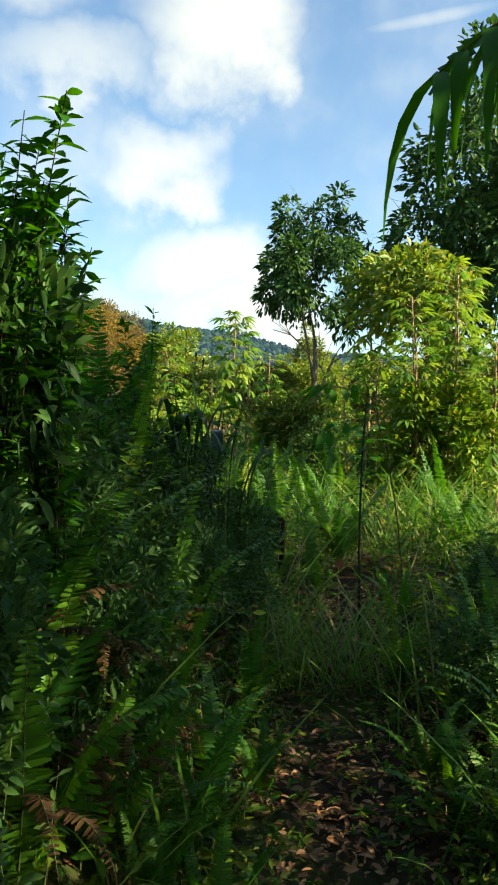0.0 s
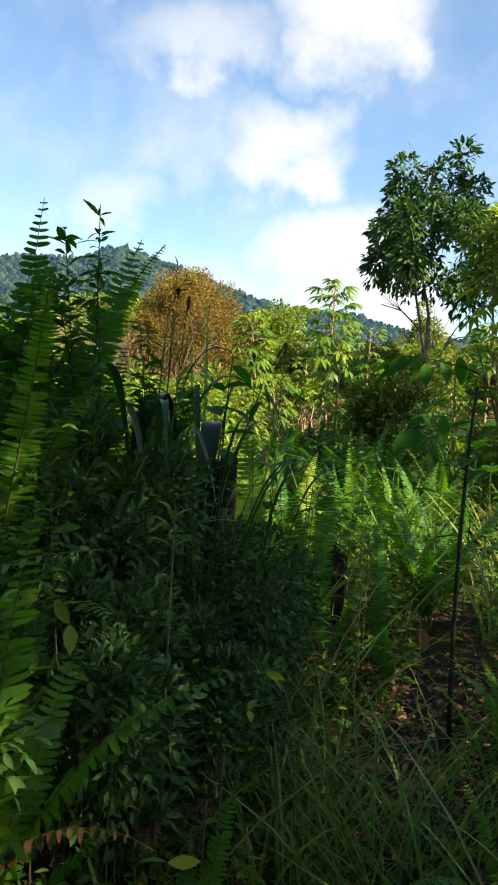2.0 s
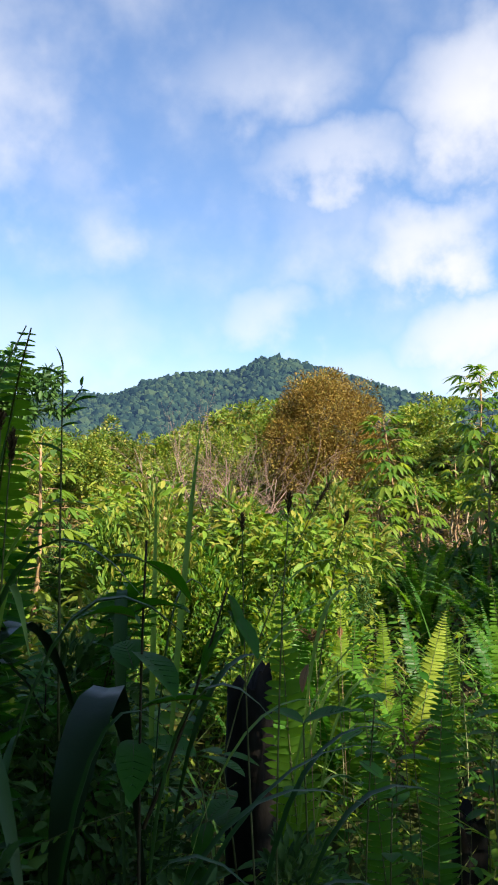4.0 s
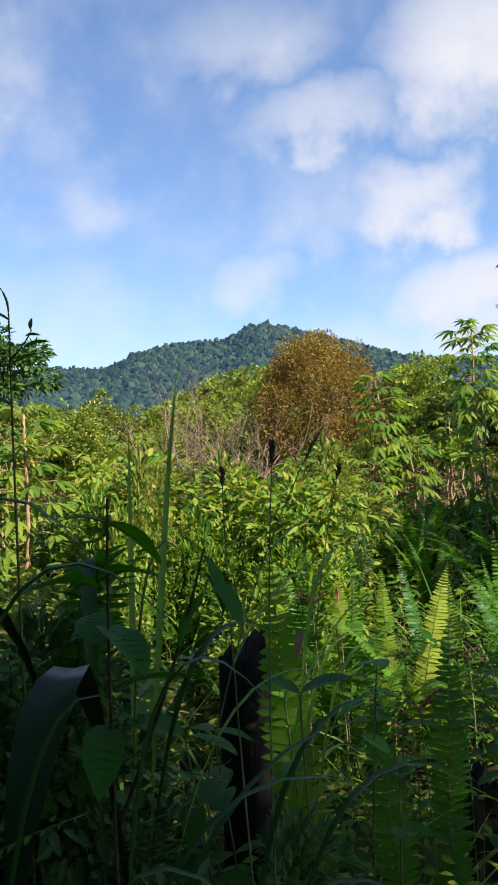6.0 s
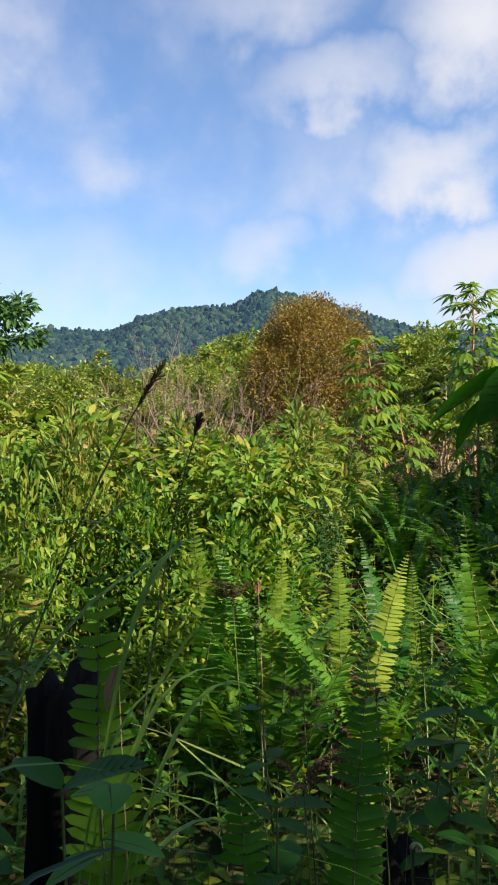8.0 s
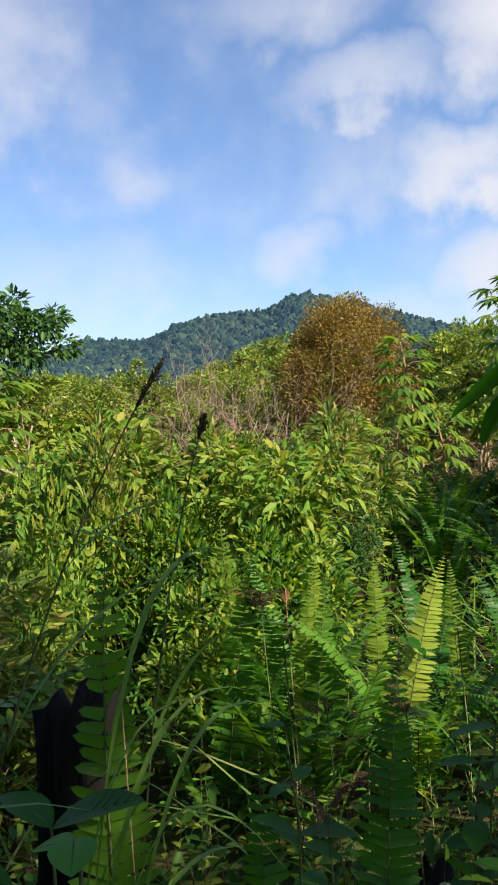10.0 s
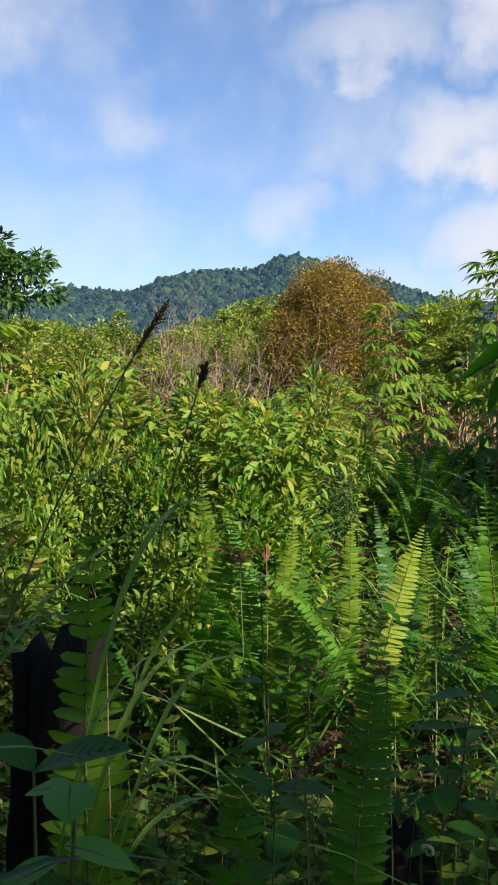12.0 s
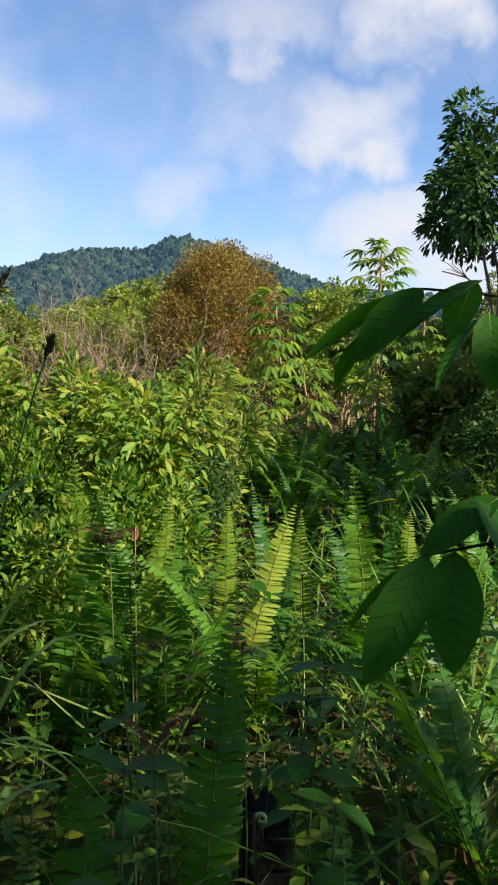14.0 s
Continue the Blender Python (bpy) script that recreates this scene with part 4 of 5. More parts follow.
for i in range(30):
    fern(rng_b.uniform(-2.2, 1.6), rng_b.uniform(9.5, 15.0), 950 + i, rng_b.uniform(0.85, 1.2), 9, 0)

# dark-leaved bushes set in the sunny field to stand for shaded gaps
for i, (x, y, s) in enumerate(((-2.4, 10.2, 1.3), (-3.4, 9.8, 1.2), (-1.9, 11.6, 1.2), (-4.2, 11.0, 1.2), (-1.2, 10.4, 0.8), (-1.35, 8.6, 0.8), (1.2, 12.4, 1.2))):
    copy_at(BUSH[0], x, y, 70 * i, s, s * 1.05)
for i, (x, y, s) in enumerate(((0.8, 1.85, 0.5), (0.85, 2.45, 0.55), (0.72, 3.05, 0.45), (0.95, 3.5, 0.6), (-0.3, 1.5, 0.5), (-0.25, 2.05, 0.5), (-0.2, 2.5, 0.45), (-0.15, 3.1, 0.5), (0.95, 5.0, 0.5), (-0.38, 2.16, 0.85), (-0.2, 2.3, 0.72), (-0.1, 2.55, 0.65), (0.72, 2.7, 0.5), (0.0, 3.6, 0.55), (-0.1, 2.0, 0.45), (0.05, 2.9, 0.4), (0.78, 4.0, 0.55))):
    fern(x, y, 970 + i, s, 7, 1)


# ---- plants beside the path ----
def stalk(b, pts, r0, r1, mat="stem", sides=5):
    n = len(pts)
    b.tube(pts, [r0 + (r1 - r0) * i / (n - 1) for i in range(n)], G[mat], sides)


def curve(a, c, e, n=8):
    """Points on an arc from a past c to e."""
    a, c, e = Vector(a), Vector(c), Vector(e)
    return [tuple(a * (1 - t) ** 2 + c * 2 * t * (1 - t) + e * t * t) for t in [i / (n - 1) for i in range(n)]]


def strap(pts, width, fold=0.25, mat=None, tip=0.55, long=False):
    """A long blade along pts, folded at its midrib, tapering to a point."""
    b = Build()
    P = [Vector(p) for p in pts]
    n = len(P)
    vs, fs = [], []
    for i, p in enumerate(P):
        d = (P[min(i + 1, n - 1)] - P[max(i - 1, 0)]).normalized()
        side = d.cross(Vector((0, 0, 1)))
        side = side.normalized() if side.length > 0.05 else Vector((1, 0, 0))
        up = side.cross(d)
        t = i / (n - 1)
        w = width / 2 * min(1, max(0.14, (t - 0.3) * 3.2 if long else 0.35 + 2.5 * t)) * (1 - max(0, (t - tip) / (1 - tip)) ** 1.6) + 0.0006
        vs += [tuple(p - side * w + up * w * fold), tuple(p), tuple(p + side * w + up * w * fold)]
    for i in range(n - 1):
        a = 3 * i
        fs += [(a, a + 1, a + 4, a + 3), (a + 1, a + 2, a + 5, a + 4)]
    b.add(vs, fs, mat or G["broad"])
    return b


def single_leaf(base, tip, width, mat="glossy", turn=0.0, droop=0.18):
    """A broad leaf from base to tip with a raised midrib."""
    base, tip = Vector(base), Vector(tip)
    L = (tip - base).length
    shape = leaf_shape(width / L, 0.05, droop, ((0.06, 0.35), (0.18, 0.72), (0.36, 0.97), (0.52, 1.0), (0.7, 0.84), (0.86, 0.5), (0.95, 0.24)))
    shape[0][:, 2] += droop * shape[0][:, 1]
    M = frames_from(np.array([tuple(tip - base)]), np.array([turn])) * L
    b = Build()
    b.scatter(shape, M, np.array([tuple(base)]), G[mat])
    for y in np.linspace(0.14, 0.78, 7) if L > 0.11 else ():
        for side in (-1, 1):
            q = [np.array([side * u * width / L * 0.42 * math.sin(3.14 * min(1, y + 0.12)), y + 0.13 * u, -droop * y * y + droop * y + 0.05 * u - 0.0015]) for u in (0, 0.5, 1)]
            b.tube([tuple(base + Vector(M[0] @ p)) for p in q], [0.0006, 0.0005, 0.0002], G[mat], 3)
    rib = [tuple(Vector(base) + Vector(M[0] @ np.array([0, y, -droop * y * y + droop * y - 0.004]))) for y in np.linspace(0, 0.92, 6)]
    b.tube(rib, [0.0013, 0.0012, 0.001, 0.0008, 0.0006, 0.0003], G["stem"], 4)
    return b


# sapling with large hanging leaves by the path's end
def hanging_sapling():
    t = thing("sapling", "sapling with large glossy hanging green leaves", "sapling")
    root = Vector((1.2, 6.1, gz(1.2, 6.1) - 0.03))
    st = Build()
    stalk(st, curve(root, (1.15, 6.0, 1.1), (0.86, 5.86, 1.82)), 0.007, 0.004, "stem")
    part("stem", st, t, "slender dark stem")
    tw = Build()
    stalk(tw, curve((0.88, 5.87, 1.70), (0.74, 5.86, 1.76), (0.53, 5.83, 1.775)), 0.004, 0.002, "stem_dark")
    part("twig", tw, t)
    tw = Build()
    stalk(tw, curve((1.05, 5.97, 1.30), (0.85, 5.75, 1.5), (0.54, 5.65, 1.43)), 0.004, 0.002, "stem_dark")
    part("twig", tw, t)
    top = (((0.53, 5.82, 1.775), (0.44, 5.79, 1.67), 0.062, 0.9), ((0.52, 5.84, 1.77), (0.36, 5.84, 1.675), 0.04, -0.6), ((0.61, 5.83, 1.785), (0.495, 5.82, 1.70), 0.05, 0.5),
           ((0.60, 5.84, 1.785), (0.57, 5.80, 1.70), 0.055, 0.2), ((0.62, 5.83, 1.74), (0.625, 5.80, 1.63), 0.055, 0.0), ((0.61, 5.85, 1.735), (0.55, 5.85, 1.63), 0.045, 0.4),
           ((0.46, 5.85, 1.72), (0.40, 5.87, 1.63), 0.04, -0.3), ((0.70, 5.86, 1.76), (0.72, 5.80, 1.64), 0.06, 0.2), ((0.78, 5.86, 1.78), (0.80, 5.90, 1.64), 0.06, 0.2))
    low = (((0.545, 5.65, 1.43), (0.475, 5.57, 1.29), 0.062, 0.7), ((0.575, 5.66, 1.435), (0.575, 5.59, 1.305), 0.068, 0.0), ((0.63, 5.69, 1.50), (0.535, 5.65, 1.425), 0.05, 0.6),
           ((0.60, 5.67, 1.50), (0.64, 5.64, 1.42), 0.055, 0.1), ((0.535, 5.67, 1.42), (0.445, 5.66, 1.32), 0.04, -0.4), ((0.70, 5.72, 1.50), (0.70, 5.66, 1.36), 0.06, 0.2))
    for a, e, w, r in top + low:
        part("leaf", single_leaf(a, e, w, "glossy", r), t)


hanging_sapling()


# charred post-like stumps
def stump(x, y, h, r, seed):
    rng = np.random.default_rng(seed)
    t = thing("tree_stump", "charred black broken tree stump among ferns", "stump", group="charred stumps")
    b = Build()
    sides, rows = 22, 16
    ph = rng.uniform(0, 6, 4)
    vs, fs = [], []
    for i in range(rows):
        s = i / (rows - 1)
        for j in range(sides):
            a = 6.2832 * j / sides
            rr = r * (1.25 - 0.3 * s) * (1 + 0.14 * math.sin(3 * a + ph[0] + s) + 0.1 * math.sin(5 * a + ph[1] + 3 * s) + 0.06 * math.sin(9 * a + 11 * s) + rng.normal(0, 0.035))
            z = -0.05 + (h + 0.05) * s + (0.025 * math.sin(a + ph[2]) + 0.015 * math.sin(5 * a) + rng.normal(0, 0.012) if i == rows - 1 else 0)
            vs.append((rr * math.cos(a) + 0.03 * s, rr * math.sin(a), z))
    for i in range(rows - 1):
        for j in range(sides):
            k = (j + 1) % sides
            fs.append((i * sides + j, i * sides + k, (i + 1) * sides + k, (i + 1) * sides + j))
    vs.append((0.03, 0, h - 0.04))
    c = len(vs) - 1
    fs += [((rows - 1) * sides + j, (rows - 1) * sides + (j + 1) % sides, c) for j in range(sides)]
    b.add(vs, fs, G["char"])
    part("trunk", b, t)
    b = Build()
    stalk(b, [(r * 0.7, 0, h * 0.62), (r * 0.95, 0.0, h * 0.85), (r * 0.8, 0.01, h * 1.02)], 0.016, 0.006, "char", 6)
    part("splinter", b, t)
    put(t, x, y)


stump(-0.36, 5.8, 1.04, 0.066, 1)
stump(0.2, 6.2, 0.55, 0.05, 2)


# tall grass with seed heads
def seed_grass(root, mid, tip, head, seed, blades=4, group="seed-head grasses"):
    rng = np.random.default_rng(seed)
    t = thing("grass_stalk", "tall grass stalk with dark feathery seed head", "grass", group=group)
    pts = curve(root, mid, tip, 12)
    b = Build()
    stalk(b, pts, 0.003, 0.0012, "stem", 5)
    part("stalk", b, t)
    hb = Build()
    n = 150
    P = [Vector(p) for p in pts]
    total = sum((P[i + 1] - P[i]).length for i in range(11))
    s = 1 - head / total * rng.uniform(0, 1, n)
    k = np.minimum((s * 11).astype(int), 10)
    pos = np.array([tuple(P[i].lerp(P[i + 1], u * 11 - i)) for i, u in zip(k, s)])
    ax = np.array([tuple((P[i + 1] - P[i]).normalized()) for i in k])
    d = ax * 1.6 + rng.normal(0, 0.42, (n, 3))
    u = (1 - s) / (head / total)
    size = 0.008 + 0.012 * np.sin(3.14 * u)
    hb.scatter(leaf_shape(0.16, 0.02, 0.1), frames_from(d, rng.uniform(0, 6, n)) * size[:, None, None], pos, G["seed"])
    part("seed_head", hb, t, "dark feathery seed head")
    for j in range(blades):
        i = 2 + j * 2
        q = P[min(i, 9)]
        a = rng.uniform(0, 6.28)
        L = rng.uniform(0.25, 0.5)
        e = q + Vector((math.cos(a) * L * 0.8, math.sin(a) * L * 0.8, rng.uniform(-0.05, 0.25)))
        c = q + (e - q) * 0.4 + Vector((0, 0, 0.16))
        part("blade", strap(curve(q, c, e), 0.011, 0.3, G["grass"]), t)
    return t


seed_grass((-0.46, 5.42, gz(-0.46, 5.42)), (-0.33, 5.5, 1.3), (-0.045, 5.70, 1.80), 0.13, 1)
seed_grass((-0.2, 5.62, gz(-0.2, 5.62)), (-0.13, 5.66, 1.3), (-0.02, 5.78, 1.71), 0.07, 2)
seed_grass((-0.34, 4.6, gz(-0.34, 4.6)), (-0.34, 4.62, 1.4), (-0.265, 4.6, 1.87), 0.1, 3)
seed_grass((-0.4, 4.66, gz(-0.4, 4.66)), (-0.36, 4.66, 1.5), (-0.31, 4.63, 1.9), 0.05, 4)
seed_grass((0.0, 4.95, gz(0, 4.95)), (-0.02, 5.0, 1.2), (0.02, 5.1, 1.76), 0.06, 5, 2)
seed_grass((-0.05, 5.1, gz(-0.05, 5.1)), (-0.1, 5.1, 1.2), (-0.12, 5.2, 1.72), 0.05, 6, 2)


# plant with long arching straps of leaf
def strap_plant(x, y, leaves, label, mat, name="strap_leaved_plant"):
    t = thing(name, label, "plant", group="strap-leaved plants")
    z = gz(x, y)
    for (mx, my, mz), (ex, ey, ez), w in leaves:
        part("leaf", strap(curve((x, y, z - 0.02), (mx, my, mz), (ex, ey, ez), 16), w, 0.3, G[mat], 0.6, True), t)
    return t


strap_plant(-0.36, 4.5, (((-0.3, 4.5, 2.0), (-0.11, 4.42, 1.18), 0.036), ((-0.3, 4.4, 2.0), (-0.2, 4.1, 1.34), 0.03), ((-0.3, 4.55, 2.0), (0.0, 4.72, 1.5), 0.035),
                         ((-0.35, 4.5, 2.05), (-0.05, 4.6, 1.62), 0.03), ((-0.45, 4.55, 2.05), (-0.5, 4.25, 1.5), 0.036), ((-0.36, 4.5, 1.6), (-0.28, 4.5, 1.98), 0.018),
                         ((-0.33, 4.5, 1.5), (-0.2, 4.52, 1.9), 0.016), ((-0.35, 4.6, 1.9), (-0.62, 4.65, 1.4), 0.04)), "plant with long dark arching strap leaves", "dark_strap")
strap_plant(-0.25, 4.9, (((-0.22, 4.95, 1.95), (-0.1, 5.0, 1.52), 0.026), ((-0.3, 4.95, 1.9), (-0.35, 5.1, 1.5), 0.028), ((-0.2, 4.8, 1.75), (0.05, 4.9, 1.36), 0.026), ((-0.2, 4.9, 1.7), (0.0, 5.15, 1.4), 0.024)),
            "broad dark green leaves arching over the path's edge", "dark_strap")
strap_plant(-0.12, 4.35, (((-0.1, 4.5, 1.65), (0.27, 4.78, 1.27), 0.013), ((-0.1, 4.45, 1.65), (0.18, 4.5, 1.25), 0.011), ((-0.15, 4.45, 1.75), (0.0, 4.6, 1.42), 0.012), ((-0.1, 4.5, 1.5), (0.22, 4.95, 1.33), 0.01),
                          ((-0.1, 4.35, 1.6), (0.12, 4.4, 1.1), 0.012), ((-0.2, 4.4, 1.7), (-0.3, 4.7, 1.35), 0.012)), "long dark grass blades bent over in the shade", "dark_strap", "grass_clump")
strap_plant(-0.12, 5.4, (((-0.1, 5.6, 1.6), (0.12, 5.82, 1.17), 0.012), ((-0.1, 5.5, 1.5), (0.16, 5.55, 1.12), 0.01), ((-0.12, 5.5, 1.9), (0.02, 5.95, 1.38), 0.013), ((-0.15, 5.5, 1.45), (0.02, 5.8, 1.26), 0.012),
                         ((-0.2, 5.5, 1.45), (0.05, 5.65, 1.29), 0.01)), "long grass blades bent across the ferns", "grass", "grass_clump")


# broad-leaved seedlings near the eye
def seedling(x, y, h, seed, leaf=0.12, pairs=3, label="broad-leaved seedling with heart-shaped green leaves", mat="broad"):
    rng = np.random.default_rng(seed)
    t = thing("seedling", label, "plant", group="seedlings")
    z = gz(x, y)
    b = Build()
    top = (x + rng.normal(0, 0.04), y + rng.normal(0, 0.04), z + h)
    pts = curve((x, y, z - 0.02), (x + rng.normal(0, 0.03), y, z + h * 0.6), top)
    stalk(b, pts, 0.004, 0.002)
    part("stem", b, t)
    for k in range(pairs * 2):
        u = 1 - 0.5 * (k // 2) / pairs
        i = min(6, int(u * 7))
        p = Vector(pts[i]).lerp(Vector(pts[i + 1]), u * 7 - i)
        a = k * 3.1416 + (k // 2) * 1.57 + rng.uniform(-0.4, 0.4)
        L = leaf * rng.uniform(0.75, 1.1)
        e = p + Vector((math.cos(a) * L, math.sin(a) * L, rng.uniform(-0.05, 0.03)))
        part("leaf", single_leaf(p, e, L * 0.58, mat, rng.uniform(-0.3, 0.3), 0.25), t)


for i, (x, y, h, l) in enumerate(((-0.03, 5.36, 1.08, 0.11), (0.05, 5.8, 0.85, 0.09), (0.3, 6.2, 0.8, 0.09), (-0.05, 6.2, 0.85, 0.09), (-0.2, 5.25, 1.0, 0.12), (0.3, 6.3, 0.85, 0.1), (0.38, 5.95, 0.7, 0.09),
                                  (-0.45, 3.0, 0.55, 0.09), (-0.35, 3.3, 0.45, 0.08), (-0.6, 2.5, 0.6, 0.1), (0.75, 6.5, 1.15, 0.16), (0.95, 6.6, 1.2, 0.18), (1.1, 6.9, 1.1, 0.16), (0.1, 5.45, 0.9, 0.08), (-0.22, 5.45, 0.95, 0.11), (-0.33, 5.55, 0.75, 0.1), (-0.15, 5.3, 0.7, 0.1))):
    seedling(x, y, h, 600 + i, l, 3 if i != 11 else 4)


def heart_plant():
    t = thing("seedling", "seedling with wide heart-shaped bright green leaves", "plant", group="seedlings")
    b = Build()
    stalk(b, curve((0.1, 5.2, gz(0.1, 5.2) - 0.02), (0.1, 5.16, 0.9), (0.17, 5.12, 1.375)), 0.003, 0.0015)
    part("stem", b, t)
    for a, e, w in (((0.165, 5.12, 1.375), (0.19, 5.08, 1.37), 0.036), ((0.165, 5.12, 1.37), (0.125, 5.12, 1.36), 0.03), ((0.15, 5.13, 1.32), (0.2, 5.15, 1.3), 0.034), ((0.14, 5.14, 1.3), (0.1, 5.11, 1.28), 0.034),
                    ((0.13, 5.14, 1.24), (0.18, 5.11, 1.22), 0.034)):
        part("leaf", single_leaf(a, e, w, "fresh", 0.0, 0.2), t)


G["fresh"] = leafy("fresh_heart_leaf", [(0.05, 0.2, 0.02), (0.09, 0.26, 0.03)], 0.5, 0.4, 0.15, vein=25)
heart_plant()
strap_plant(-0.36, 5.1, (((-0.3, 5.2, 1.4), (-0.427, 5.704, 2.0), 0.016), ((-0.37, 5.25, 1.3), (-0.437, 5.423, 1.82), 0.014), ((-0.2, 5.0, 1.5), (0.05, 5.3, 1.3), 0.014)), "tall upright grass blades reaching above the weeds", "grass", "grass_clump")
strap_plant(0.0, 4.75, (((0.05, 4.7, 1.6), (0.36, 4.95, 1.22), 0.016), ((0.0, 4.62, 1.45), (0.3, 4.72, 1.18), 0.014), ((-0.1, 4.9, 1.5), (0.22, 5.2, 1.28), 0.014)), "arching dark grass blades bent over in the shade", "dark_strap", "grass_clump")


# shrubs of the path's bank, dark against the sky
def bank_shrub(x, y, h, seed, spread=0.3, stems=5, leaf=0.066, low=0.12, mat="glossy"):
    rng = np.random.default_rng(seed)
    t = thing("shrub", "dark leafy shrub with narrow pointed leaves on the path's bank", "shrub", group="bank shrubs")
    z = gz(x, y)
    for k in range(stems):
        a = rng.uniform(0, 6.28)
        e = Vector((x + math.cos(a) * spread * rng.uniform(0.3, 1), y + math.sin(a) * spread * rng.uniform(0.3, 1), z + h * rng.uniform(0.75, 1.0)))
        pts = curve((x + rng.normal(0, 0.04), y + rng.normal(0, 0.04), z - 0.03), (x + rng.normal(0, 0.05), y, z + h * 0.55), e, 10)
        b = Build()
        stalk(b, pts, 0.005, 0.0015, "stem_dark")
        n = 125
        u = low + (1 - low) * np.sort(rng.uniform(0, 1, n)) ** 0.8
        i = np.minimum((u * 9).astype(int), 8)
        P = np.array(pts)
        pos = P[i] + (P[i + 1] - P[i]) * (u * 9 - i)[:, None]
        aa = np.arange(n) * 2.4 + rng.uniform(-0.4, 0.4, n)
        d = np.stack([np.cos(aa), np.sin(aa), rng.normal(0.25, 0.4, n)], 1)
        b.scatter(LEAF_SLIM if k % 3 else LEAF, frames_from(d, rng.normal(0, 0.5, n)) * (leaf * rng.uniform(0.6, 1.3, n))[:, None, None], pos, G[mat])
        part("branch", b, t)


bank_shrub(-0.7, 2.15, 1.95, 701, 0.27, 16)
bank_shrub(-0.6, 2.3, 1.9, 711, 0.16, 14)
bank_shrub(-0.82, 2.3, 2.12, 712, 0.3, 14)
bank_shrub(-0.95, 2.5, 2.0, 702, 0.35, 14)
bank_shrub(-0.85, 1.75, 1.85, 703, 0.25, 12)
bank_shrub(-0.62, 4.6, 1.75, 704, 0.2, 4)
bank_shrub(-0.42, 4.72, 1.6, 705, 0.12, 3)
bank_shrub(-0.9, 4.4, 1.65, 706, 0.3, 6)
bank_shrub(-1.1, 5.2, 1.6, 707, 0.3, 6)
bank_shrub(-0.75, 3.6, 1.25, 708, 0.3, 6)
bank_shrub(-1.2, 3.9, 1.5, 709, 0.35, 7)
bank_shrub(-0.5, 5.1, 1.25, 710, 0.25, 4)
lone_frond(-0.95, 5.5, 0.0, 213, 2.1, -4, 3, 31, 10)
lone_frond(-1.1, 5.35, 0.0, 225, 2.0, -2, 2, 32, -6)
lone_frond(-0.85, 5.3, 0.0, 200, 1.8, 0, 2, 33, 14)
lone_frond(-0.78, 4.1, 0.0, 210, 1.45, 4, 0, 23, -6)
lone_frond(-0.55, 2.55, 0.0, 10, 0.95, 4, 0, 24, 10)
lone_frond(-0.45, 2.8, 0.0, 190, 0.8, 4, 4, 25, -14)
lone_frond(-0.4, 3.3, 0.0, 15, 0.85, 2, 4, 26, 16)


# dark broad-leaved plant at the path's end, with a leafy shoot behind it
def broad_plant():
    t = thing("broad_leaved_plant", "plant with dark broad arching leaves in the shade", "plant")
    z = gz(-0.2, 4.84)
    b = Build()
    stalk(b, curve((-0.2, 4.84, z - 0.03), (-0.2, 4.82, 1.2), (-0.14, 4.79, 1.69), 10), 0.004, 0.002, "stem_dark")
    part("stem", b, t, "thin blackish stem")
    for a, e, w, r, d in (((-0.143, 4.79, 1.655), (-0.075, 4.82, 1.585), 0.05, 0.5, 0.35), ((-0.145, 4.79, 1.655), (-0.195, 4.76, 1.665), 0.03, 0.1, 0.3), ((-0.17, 4.8, 1.57), (-0.05, 4.76, 1.575), 0.05, 0.3, 0.4),
                          ((-0.17, 4.8, 1.56), (-0.21, 4.66, 1.57), 0.05, -0.2, 0.35), ((-0.18, 4.81, 1.5), (-0.06, 4.72, 1.45), 0.06, 0.2, 0.35), ((-0.18, 4.81, 1.47), (-0.25, 4.9, 1.5), 0.06, 0.2, 0.3),
                          ((-0.185, 4.82, 1.4), (-0.05, 4.9, 1.4), 0.06, 0.2, 0.3), ((-0.19, 4.82, 1.35), (-0.12, 4.68, 1.3), 0.06, 0.2, 0.3), ((-0.04, 4.9, 1.59), (-0.012, 4.89, 1.5), 0.045, 0.3, 0.2),
                          ((-0.04, 4.9, 1.56), (0.02, 4.88, 1.48), 0.045, 0.1, 0.3), ((-0.045, 4.9, 1.53), (-0.08, 4.87, 1.45), 0.04, 0.1, 0.3)):
        part("leaf", single_leaf(a, e, w, "glossy", r, d), t)
    b = Build()
    stalk(b, curve((-0.18, 4.83, 1.2), (-0.1, 4.88, 1.4), (-0.04, 4.9, 1.6), 8), 0.004, 0.002, "stem_dark")
    part("twig", b, t)


broad_plant()


def bent_leaf_plant():
    t = thing("bent_leaf_plant", "clump of broad dark pleated leaves bent over at mid-length", "plant")
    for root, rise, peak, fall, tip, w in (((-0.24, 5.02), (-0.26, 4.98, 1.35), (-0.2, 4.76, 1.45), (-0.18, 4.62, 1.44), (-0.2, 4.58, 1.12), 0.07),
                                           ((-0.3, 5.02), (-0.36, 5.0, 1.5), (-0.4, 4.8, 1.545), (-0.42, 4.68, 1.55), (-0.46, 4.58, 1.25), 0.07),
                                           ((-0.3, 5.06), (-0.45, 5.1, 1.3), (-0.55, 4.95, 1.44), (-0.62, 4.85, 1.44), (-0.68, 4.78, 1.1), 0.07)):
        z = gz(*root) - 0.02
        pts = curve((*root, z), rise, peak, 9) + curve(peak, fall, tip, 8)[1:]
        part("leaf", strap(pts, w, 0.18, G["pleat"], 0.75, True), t)


